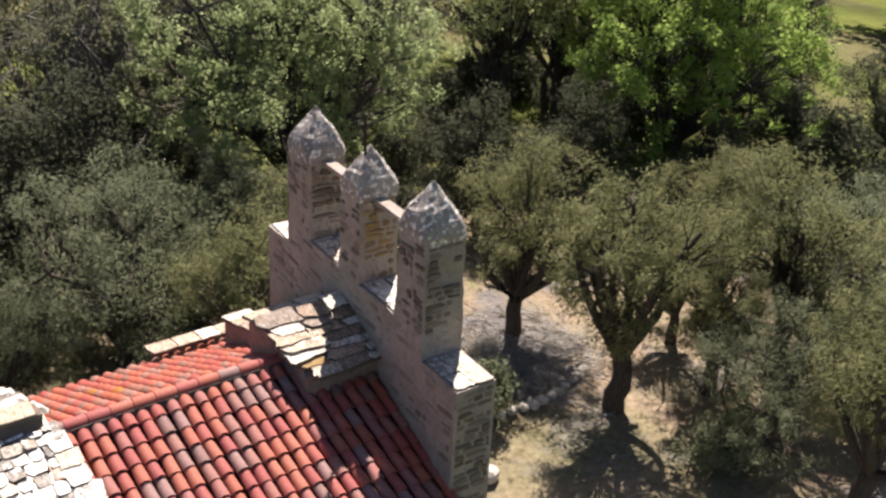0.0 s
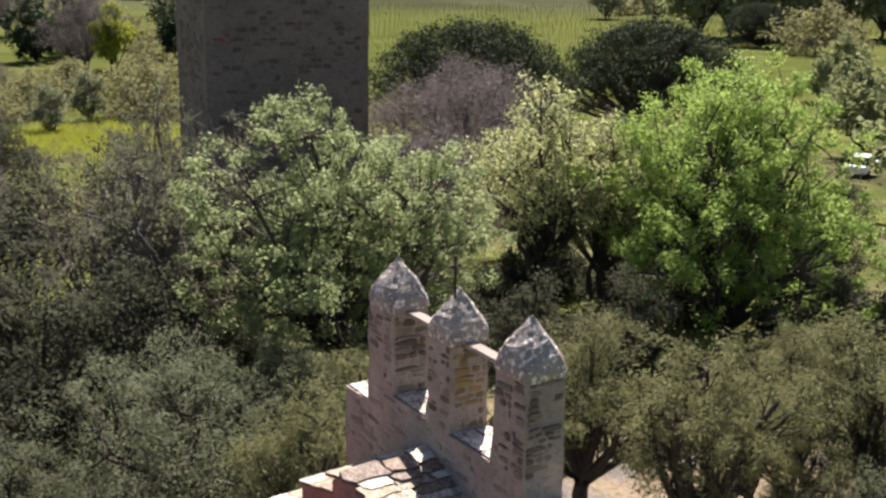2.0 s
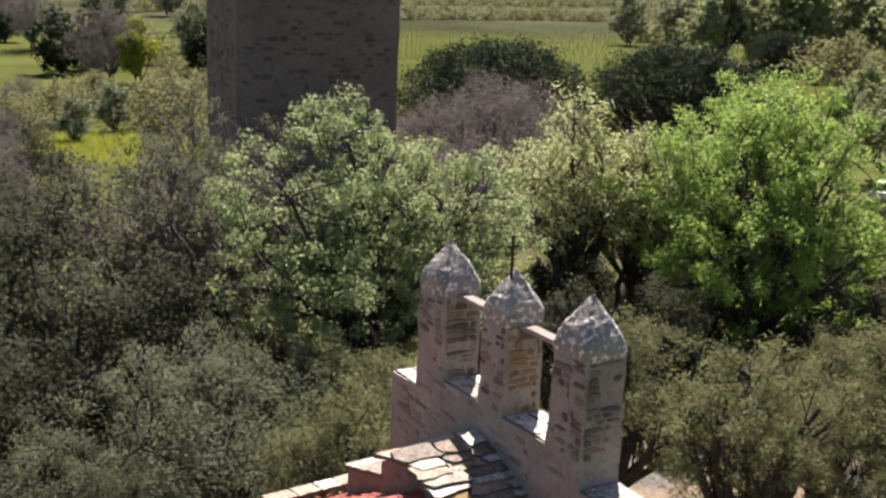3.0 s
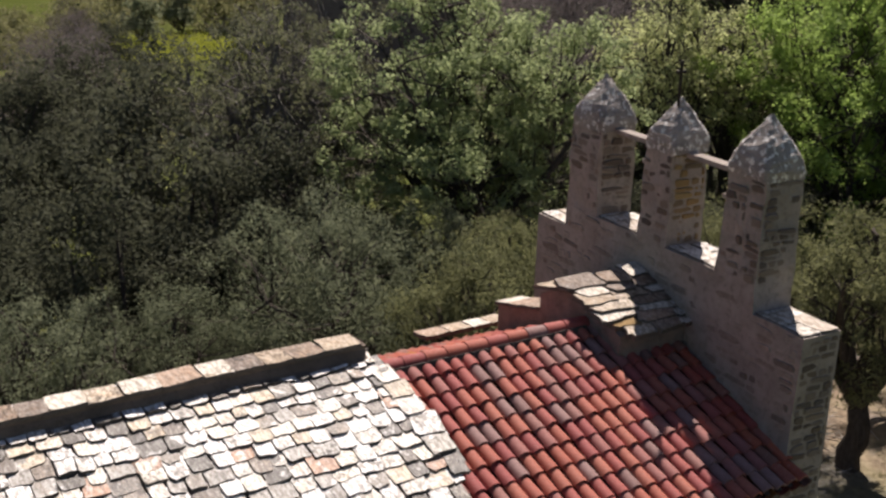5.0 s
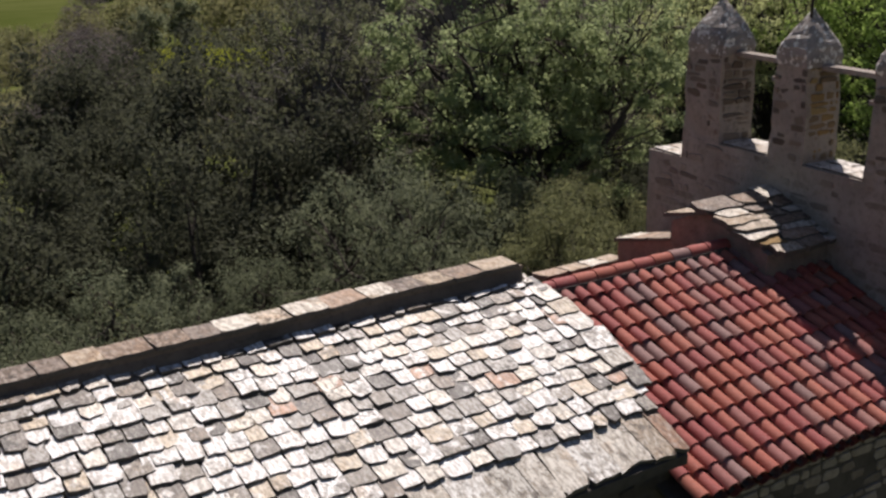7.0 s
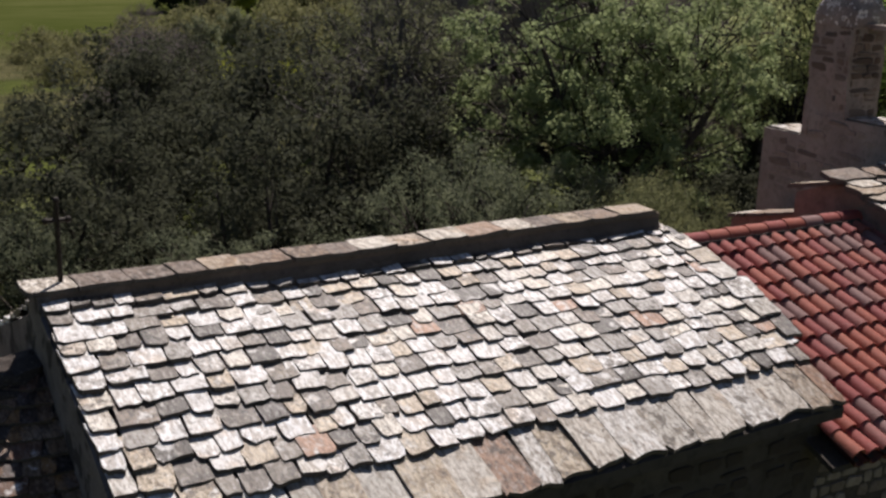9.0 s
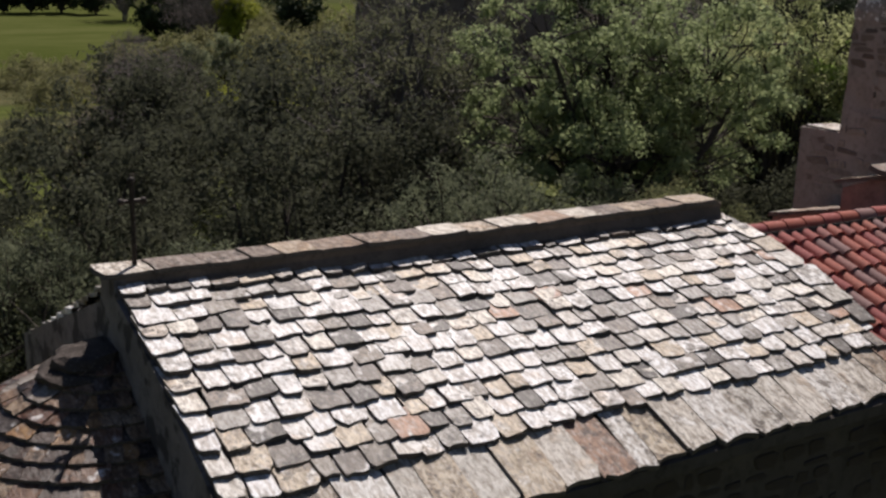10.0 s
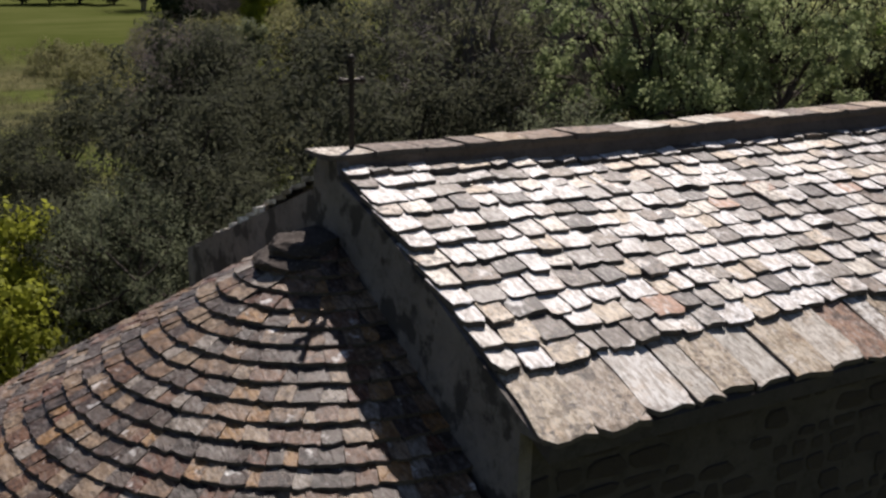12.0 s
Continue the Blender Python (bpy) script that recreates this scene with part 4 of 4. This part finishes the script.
stand(build_tree("oak_tree", "spreading oak in fresh pale green leaf", "oak tree", 21, 8.8, 9.8, 2.4, "fresh pale green leaves", leaf_oak, bark, 0.055, 0.62, 640, 92, 0.165, 1, 0.3, 19, 0.9, twigs=0.15, hollow=0.6, kind_group="oaks behind the chapel"), [(18.3, 15.2, 1.0, 30)])
stand(build_tree("oak_tree", "large oak in vivid green spring leaf", "oak tree", 22, 11.0, 10.4, 0.5, "vivid green young leaves", leaf_bright, bark, 0.062, 0.62, 820, 100, 0.21, 2, 0.36, 28, 1.0, twigs=0.15, hollow=0.68, kind_group="oaks behind the chapel"), [(34.4, 14.8, 1.0, 0)])
stand(build_tree("ash_tree", "many-stemmed tree with sparse pale young leaves", "tree", 23, 6.6, 9.0, 3.2, "sparse pale leaves", leaf_pale, bark, 0.065, 0.6, 300, 38, 0.19, 7, 0.26, 15, 1.0, twigs=0.25, hollow=0.6), [(29.6, 19.4, 1.02, 0), (31.6, 18.4, 0.86, 130), (32.0, 22.5, 0.86, 240)])
stand(build_tree("oak_tree", "half-bare oak with sparse dull green leaves", "oak tree", 24, 7.4, 8.4, 1.6, "sparse dull green leaves", leaf_dull, bark_grey, 0.05, 0.55, 300, 36, 0.15, 3, 0.28, 15, 1.0, twigs=0.5, kind_group="oaks behind the chapel"), [(14.2, 20.0, 0.97, 0), (16.8, 23.5, 1.1, 200)])

holm = dict(leaf=leaf_dark, barkmat=bark, leaves="dense dark evergreen leaves", category="evergreen oak", name="evergreen_oak", kind_group="evergreen wood behind the chapel")
HL = "dense dark evergreen oak with dull leaves"
stand(build_tree(label=HL, seed=31, wide=5.4, high=6.3, foot=0.5, size=0.074, aspect=0.45, clumps=230, per=84, spread=0.25, stems=2, trunk=0.2, lobes=15, **holm),
      [(7.6, 13.6, 0.92, 0), (5.2, 16.4, 0.9, 220), (-3.5, 14.5, 0.9, 300), (12.2, 16.2, 1.0, 60), (16.5, 18.0, 0.55, 75), (16.4, 20.5, 1.0, 140), (-1.0, 19.5, 0.95, 20), (9.2, 26.0, 1.0, 250), (3.4, 25.0, 0.62, 330), (0.6, 24.0, 0.7, 200)])
stand(build_tree(label=HL, seed=32, wide=5.0, high=5.6, foot=0.3, size=0.076, aspect=0.45, clumps=190, per=60, spread=0.25, stems=3, trunk=0.16, lobes=14, **holm),
      [(3.4, 14.8, 1.0, 0), (9.8, 15.4, 1.1, 90), (-0.6, 15.6, 0.95, 180), (10.2, 19.0, 1.25, 270), (2.2, 20.0, 0.72, 45), (6.4, 20.2, 0.98, 120), (23.5, 12.5, 0.8, 210), (27.5, 13.0, 0.75, 10), (22.5, 16.5, 0.8, 99), (40.5, 24.0, 0.9, 160), (44.0, 17.0, 0.9, 70), (40.0, 9.5, 0.85, 190), (39.5, 21.0, 0.7, 260), (43.0, 28.0, 0.8, 80), (48.0, 25.0, 0.8, 310)])

# rough scrub between the trees
shrub = dict(barkmat=bark, category="shrub", name="shrub", kind_group="shrubs under the trees", stems=3, trunk=0.07)
stand(build_tree(label="low dull green shrub on rough ground", seed=41, wide=2.6, high=1.9, foot=0.15, leaves="dull green leaves", leaf=leaf_olive, size=0.08, aspect=0.5, clumps=80, per=52, spread=0.2, lobes=8, **shrub),
      [(17.0, 4.6, 0.75, 0), (19.0, 10.5, 1.0, 30), (22.5, 9.8, 0.9, 60), (15.2, 12.6, 1.0, 120), (25.0, 9.4, 1.0, 200), (30.5, 9.0, 1.2, 20), (24.5, 17.6, 1.0, 300), (21.0, 19.5, 1.0, 80), (-4.6, 11.0, 0.9, 70), (20.2, 0.2, 0.9, 15)])
stand(build_tree(label="low dark evergreen shrub in shade", seed=42, wide=3.0, high=2.3, foot=0.1, leaves="dark leaves", leaf=leaf_dark, size=0.09, aspect=0.5, clumps=90, per=38, spread=0.24, lobes=9, **shrub),
      [(14.6, 14.6, 1.0, 0), (17.2, 17.5, 1.1, 50), (20.5, 12.8, 0.9, 90), (26.0, 16.5, 1.1, 140), (30.0, 15.5, 1.1, 190), (32.5, 11.0, 1.1, 240), (36.5, 9.0, 1.3, 33), (27.0, 24.0, 1.3, 77), (13.5, 12.2, 0.8, 200), (40.0, 15.5, 1.4, 5), (30.5, 22.0, 1.0, 15), (33.0, 22.5, 1.1, 230), (33.5, 19.5, 1.0, 40), (36.5, 20.0, 1.2, 100), (35.0, 17.0, 1.1, 170), (28.0, 20.5, 1.0, 290), (38.0, 12.0, 1.2, 350)])
stand(build_tree(label="yellow-green bush in young leaf", seed=43, wide=3.0, high=4.2, foot=0.2, leaves="yellow-green leaves", leaf=leaf_yellow, size=0.08, aspect=0.55, clumps=80, per=60, spread=0.24, lobes=9, **shrub), [(-0.9, 12.2, 0.95, 0), (0.4, 14.6, 0.95, 100)])

# ---- the castle tower and what lies beyond ----
tower = tagged(new("castle_tower"), "massive square medieval stone tower in shade", "tower")
tower.matrix_basis = Matrix.Translation((31.75, 45.0, ground_z(31, 45) - 0.5)) @ Matrix.Rotation(radians(-14), 4, "Z")
bm = bmesh.new()
block(bm, -4.3, 4.3, -4.3, 4.3, 0, 21)
part("wall", roughen(bm, 0.05, 0.6, 12), tower_wall, tower)
stones = []
for side in range(4):
    turn = Matrix.Rotation(side * math.pi / 2, 4, "Z")
    z = 0.2
    while z < 20.8:
        h = rng.uniform(0.2, 0.36)
        y = -4.25
        while y < 4.2:
            w = rng.uniform(0.25, 0.7)
            if rng.random() < 0.42 and y > -4.15 and y + w < 4.15:
                stones.append((rng.choice(gable_stones), turn @ Matrix.Translation((-4.30, y + w / 2, z + h / 2)) @ Matrix.Diagonal((0.03, w - 0.06, h - 0.05, 1))))
            y += w
        z += h
joined("masonry", stones, rubble_tower, tower)

pine = dict(leaf=leaf_pine, barkmat=bark, leaves="dense dark needles", category="pine", name="umbrella_pine", kind_group="umbrella pines")
stand(build_tree(label="broad dark umbrella pine", seed=51, wide=21.0, high=11.0, foot=0.6, dome=True, size=0.15, aspect=0.32, clumps=1500, per=22, spread=0.34, stems=1, trunk=0.4, lobes=130, flat=0.7, **pine), [(60.4, 63.8, 0.98, 0), (79.8, 61.6, 1.03, 100), (182.0, 131.0, 0.8, 200)])
stand(build_tree("bare_tree", "leafless grey-brown thicket of fine twigs", "bare tree", 52, 10.5, 9.2, 1.5, "fine grey twigs", leaf_grey, bark_grey, 0.24, 0.1, 260, 26, 0.5, 5, 0.24, 14, 1.0, twigs=0.4, kind_group="bare trees"), [(40.5, 38.0, 0.9, 0), (62.0, 205.0, 1.5, 80), (46.0, 42.0, 0.88, 200), (38.5, 42.0, 0.78, 300), (48.5, 40.0, 0.62, 240), (26.0, 84.0, 0.45, 10), (13.2, 42.0, 0.62, 190), (15.8, 47.0, 0.6, 40), (9.4, 31.0, 0.5, 280), (36.6, 119.0, 0.5, 150), (33.0, 113.0, 0.42, 220), (35.0, 26.5, 0.72, 110), (30.5, 27.5, 0.75, 250), (37.5, 23.0, 0.6, 20), (44.0, 30.0, 0.7, 70), (55.5, 145.0, 1.25, 130), (51.0, 53.0, 0.95, 60),])
stand(build_tree("far_tree", "rounded green tree at the edge of the fields", "tree", 53, 9.0, 9.5, 1.0, "green leaves", leaf_far_haze, bark, 0.29, 0.6, 190, 20, 0.42, 2, 0.3, 14, 1.0, kind_group="trees on the plain"),
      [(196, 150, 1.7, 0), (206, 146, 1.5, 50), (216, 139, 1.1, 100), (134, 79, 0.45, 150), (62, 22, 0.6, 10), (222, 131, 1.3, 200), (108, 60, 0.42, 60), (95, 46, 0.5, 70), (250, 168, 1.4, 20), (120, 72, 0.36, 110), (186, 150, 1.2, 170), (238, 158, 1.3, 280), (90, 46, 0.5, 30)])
stand(build_tree("far_tree", "grey-green rounded tree at the edge of the fields", "tree", 54, 10.0, 11.0, 0.5, "grey-green leaves", leaf_plain_haze, bark, 0.3, 0.6, 190, 20, 0.45, 2, 0.3, 14, 1.0, kind_group="trees on the plain"),
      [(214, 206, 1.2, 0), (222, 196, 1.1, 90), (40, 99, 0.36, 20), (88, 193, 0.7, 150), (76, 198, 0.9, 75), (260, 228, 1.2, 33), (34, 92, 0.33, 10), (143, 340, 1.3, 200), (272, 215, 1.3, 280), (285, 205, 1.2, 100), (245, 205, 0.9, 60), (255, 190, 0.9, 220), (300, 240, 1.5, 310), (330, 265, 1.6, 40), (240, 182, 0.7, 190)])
stand(build_tree("far_tree", "dark evergreen tree at the edge of the fields", "tree", 58, 8.0, 9.0, 0.2, "dark leaves", leaf_pine, bark, 0.27, 0.6, 190, 22, 0.45, 2, 0.28, 14, 1.0, kind_group="trees on the plain"),
      [(46, 231, 1.1, 0), (51, 229, 1.2, 60), (57, 230, 1.15, 130), (62.5, 226, 1.0, 200), (52.8, 158.0, 0.95, 280), (60, 165, 1.1, 20), (74, 154, 0.9, 160)])
stand(build_tree("bush", "pale dry bush in the rough meadow", "bush", 55, 5.6, 2.3, 0.1, "pale dry leaves", leaf_scrub, bark_grey, 0.15, 0.4, 130, 18, 0.24, 3, 0.1, 10, 1.0, kind_group="bushes in the meadow"),
      [(62, 170, 1.5, 0), (72, 172, 1.4, 40), (66, 150, 0.8, 140), (75, 155, 1.5, 190), (50, 135, 0.6, 250), (57, 128, 0.55, 300), (66, 132, 0.6, 10), (44, 118, 1.1, 60), (52, 115, 1.2, 110), (59, 117, 1.1, 160), (37, 106, 1.1, 210), (31, 100, 1.0, 260), (56, 36, 1.2, 60), (62, 40, 1.3, 110), (178, 115, 2.2, 20), (80, 140, 2.0, 70), (46, 100, 1.3, 330), (23, 94, 0.8, 30), (20, 84, 0.7, 120), (17.5, 76, 0.6, 215), (22, 101, 0.8, 265)])
stand(build_tree("yellow_tree", "bright yellow-green tree in young leaf", "tree", 56, 5.0, 6.5, 0.8, "bright yellow-green leaves", leaf_yellow, bark, 0.13, 0.6, 200, 50, 0.3, 2, 0.16, 12, 1.0), [(58.5, 142.0, 1.35, 0), (63.5, 172.0, 0.6, 100)])
stand(build_tree("thicket", "dull dark green thicket beside the wood", "thicket", 57, 6.0, 5.5, 0.2, "dull dark leaves", leaf_dark, bark, 0.11, 0.36, 220, 29, 0.24, 3, 0.14, 13, 1.0), [(13.6, 30.0, 1.1, 0), (8.0, 28.0, 1.0, 80), (18.5, 31.5, 1.0, 150), (19.5, 55.0, 0.8, 30), (12.6, 36.0, 0.85, 110), (6.8, 36.0, 0.55, 50), (3.2, 32.0, 0.5, 170)])


def hedgerow(seed, lines, high):
    """Far hedges and rows of leafless trees along straight lines."""
    g = random.Random(seed)
    centres, spreads = [], []
    for x0, y0, x1, y1 in lines:
        long = math.hypot(x1 - x0, y1 - y0)
        f = 0.0
        while f < 1.0:
            tall = high * (0.35 + 0.9 * abs(noise.noise(Vector((f * long * 0.09, x0, 0.3)))))
            for k in range(5):
                x, y = x0 + (x1 - x0) * f + g.gauss(0, 2.0), y0 + (y1 - y0) * f + g.gauss(0, 2.0)
                centres.append((x, y, ground_z(x, y) + tall * (k + 0.3) / 5))
                spreads.append(1.1)
            f += 2.2 / long
    return hang("hedgerow", leaf_cloud(seed, centres, spreads, 22, 0.55, 0.5), leaf_scrub, None)


tagged(hedgerow(61, [(215, 335, 345, 330), (300, 480, 470, 500), (228, 216, 300, 238), (480, 540, 650, 430), (120, 345, 210, 430), (345, 330, 420, 290)], 9.0), "grey-green hedgerows across the plain", "hedge", kind="stuff")

# ---- small things on the ground ----
def field_stone(seed, wide, deep, high):
    bm = bmesh.new()
    bmesh.ops.create_icosphere(bm, subdivisions=2, radius=0.5)
    rg = random.Random(seed)
    shift = Vector((rg.uniform(0, 90), rg.uniform(0, 90), 0))
    for v in bm.verts:
        v.co = Vector((max(-0.42, min(0.42, v.co.x)) * wide, max(-0.42, min(0.42, v.co.y)) * deep, max(-0.35, min(0.4, v.co.z)) * high)) + noise.noise_vector(v.co * 2.5 + shift) * 0.05 * wide
    return bm


pale_stone = mortar_material("pale_stone", (0.62, 0.58, 0.52), (0.42, 0.38, 0.33), 3.0)
stone_shapes = []
for i in range(5):
    me = bpy.data.meshes.new("border_stone")
    bm = field_stone(300 + i, 0.42, 0.3, 0.26)
    bm.to_mesh(me)
    bm.free()
    me.materials.append(pale_stone)
    stone_shapes.append(me)
# the row of stones that edges the bed under the olives
for i in range(11):
    f = i / 10
    x, y = 17.5 + 2.9 * f + rng.uniform(-0.04, 0.04), 4.25 + 0.35 * f - 0.25 * math.sin(math.pi * f)
    ob = tagged(new("border_stone", stone_shapes[i % 5]), "pale rough stone edging a planted bed", "stone", "stones edging the bed")
    ob.matrix_basis = Matrix.Translation((x, y, ground_z(x, y) + 0.11)) @ Matrix.Rotation(rng.uniform(0, 6), 4, "Z") @ Matrix.Diagonal((rng.uniform(0.72, 1.0),) * 3 + (1,))
# a pale block at the foot of the bell gable
ob = tagged(new("loose_stone", stone_shapes[2]), "pale block of stone lying beside the chapel wall", "stone")
ob.matrix_basis = Matrix.Translation((15.85, 2.6, ground_z(15.85, 2.6) + 0.15)) @ Matrix.Rotation(0.5, 4, "Z") @ Matrix.Diagonal((1.3, 1.3, 1.5, 1))
# pale stones at the edge of the rough grass
for i in range(14):
    x, y = 8.7 + i * 0.17 + rng.uniform(-0.05, 0.05), 14.2 - 0.14 * i + rng.uniform(-0.15, 0.15)
    ob = tagged(new("wall_stone", stone_shapes[i % 5]), "pale stone of a low broken wall", "stone", "stones of a broken wall")
    ob.matrix_basis = Matrix.Translation((x, y, ground_z(x, y) + 0.08)) @ Matrix.Rotation(rng.uniform(0, 6), 4, "Z") @ Matrix.Diagonal((rng.uniform(0.9, 1.5),) * 3 + (1,))
for x, y, s in ((16.6, 22.4, 2.2), (17.2, 22.0, 1.8), (17.8, 22.3, 1.6), (11.75, -1.55, 1.1)):
    ob = tagged(new("boulder", stone_shapes[int(x) % 5]), "pale sunlit rock in the rough ground", "rock", "rocks")
    ob.matrix_basis = Matrix.Translation((x, y, ground_z(x, y) + 0.1)) @ Matrix.Rotation(x, 4, "Z") @ Matrix.Diagonal((s, s, s * 0.7, 1))


def tufts(name, label, seed, spots, material, high, blades):
    """Grass tufts as one mesh."""
    g = np.random.default_rng(seed)
    v, f = [], []
    for x, y in spots:
        z = ground_z(x, y)
        for _ in range(blades):
            a, r = g.uniform(0, 6.28), abs(g.normal()) * high * 0.6
            bx, by = x + math.cos(a) * r, y + math.sin(a) * r
            h, lean, w = high * g.uniform(0.5, 1.2), high * 0.45, high * 0.05
            tx, ty = bx + g.normal() * lean, by + g.normal() * lean
            ca, sa = math.cos(a * 3.1) * w, math.sin(a * 3.1) * w
            k = len(v)
            v += [(bx - ca, by - sa, z - 0.02), (bx + ca, by + sa, z - 0.02), (tx, ty, z + h)]
            f.append((k, k + 1, k + 2))
    ob = hang(name, arrays(name, v, f), material, None)
    return tagged(ob, label, "grass", kind="stuff")


rs = random.Random(5)
tufts("dry_grass", "dry straw-coloured grass tufts under the olives", 1, [(rs.uniform(12, 30), rs.uniform(-4, 13)) for _ in range(900)], leaf_dry, 0.13, 16)
tufts("rough_grass", "rough green grass between the trees", 2, [(rs.uniform(4, 40), rs.uniform(9, 34)) for _ in range(1500)], leaf_pale, 0.28, 14)
tufts("meadow_grass", "tall pale grass of the rough meadow", 3, [(rs.uniform(2, 70), rs.uniform(34, 130)) for _ in range(2200)], leaf_scrub, 0.6, 12)
tufts("lush_grass", "lush bright green grass beyond the wood", 4, [(36 + rs.gauss(0, 5), 85 + rs.gauss(0, 6)) for _ in range(1500)], leaf_yellow, 0.55, 14)


dry_twigs = bark_material("dry_twigs", (0.2, 0.185, 0.175), (0.42, 0.395, 0.37))


def litter(seed, count):
    """Twigs and prunings strewn on the bed."""
    g = random.Random(seed)
    v, f = [], []
    for _ in range(count):
        x, y = g.gauss(19.6, 1.0), g.gauss(6.0, 1.0)
        z, a, h = ground_z(x, y) + g.uniform(0.02, 0.22), g.uniform(0, 6.3), g.uniform(0.1, 0.45)
        d = Vector((math.cos(a), math.sin(a), g.uniform(-0.3, 0.4))) * h
        tube(v, f, [Vector((x, y, z)) - d, Vector((x, y, z)) + d], [0.010, 0.005], 3)
    ob = hang("prunings", arrays("prunings", v, f), dry_twigs, None)
    return tagged(ob, "grey heap of olive prunings on the ground", "twigs", kind="stuff")


litter(9, 2400)

# ---- vineyard and car on the plain ----
v, f = [], []
post = random.Random(3)
for row in range(46):
    for n in range(60):
        x = 105 + n * 2.6 + row * 1.5 + post.uniform(-0.2, 0.2)
        y = 150 - n * 0.9 + row * 3.2 + post.uniform(-0.5, 0.5)
        z = ground_z(x, y)
        tube(v, f, [Vector((x, y, z)), Vector((x + post.uniform(-0.1, 0.1), y, z + post.uniform(0.7, 1.5)))], [0.05, 0.04], 3)
vines = hang("vineyard", arrays("vineyard", v, f), leaf_dry, None)
tagged(vines, "rows of vines on pale stakes in a green field", "vineyard", kind="stuff")

paint = Nodes("white_paint", 0.25, 0.5).done((0.8, 0.8, 0.8, 1))
glass = Nodes("car_glass", 0.08, 0.6).done((0.02, 0.025, 0.03, 1))
rubber = Nodes("rubber", 0.8, 0.3).done((0.02, 0.02, 0.02, 1))
car = tagged(new("car"), "white car parked beyond the trees", "car")
cx, cy = 79.7, 39.2
car.matrix_basis = Matrix.Translation((cx, cy, ground_z(cx, cy) + 0.25)) @ Matrix.Rotation(radians(20), 4, "Z")
bm = bmesh.new()
block(bm, -2.0, 2.0, -0.85, 0.85, 0.3, 0.85, 0.12)
part("body", bm, paint, car)
bm = bmesh.new()
bmesh.ops.create_cube(bm, size=1)
for q in bm.verts:
    k = 0.72 if q.co.z > 0 else 1.0
    q.co = Vector((q.co.x * 2.6 * k - 0.2, q.co.y * 1.55 * (0.9 if q.co.z > 0 else 1), 1.12 + q.co.z * 0.56))
part("cabin", bm, glass, car)
bm = bmesh.new()
block(bm, -1.1, 0.7, -0.66, 0.66, 1.38, 1.46, 0.03)
part("roof", bm, paint, car)
for x in (-1.25, 1.25):
    for y in (-0.8, 0.8):
        bm = bmesh.new()
        bmesh.ops.create_cone(bm, cap_ends=True, segments=16, radius1=0.31, radius2=0.31, depth=0.2, matrix=Matrix.Translation((x, y, 0.31)) @ Matrix.Rotation(math.pi / 2, 4, "X"))
        part("wheel", bm, rubber, car)
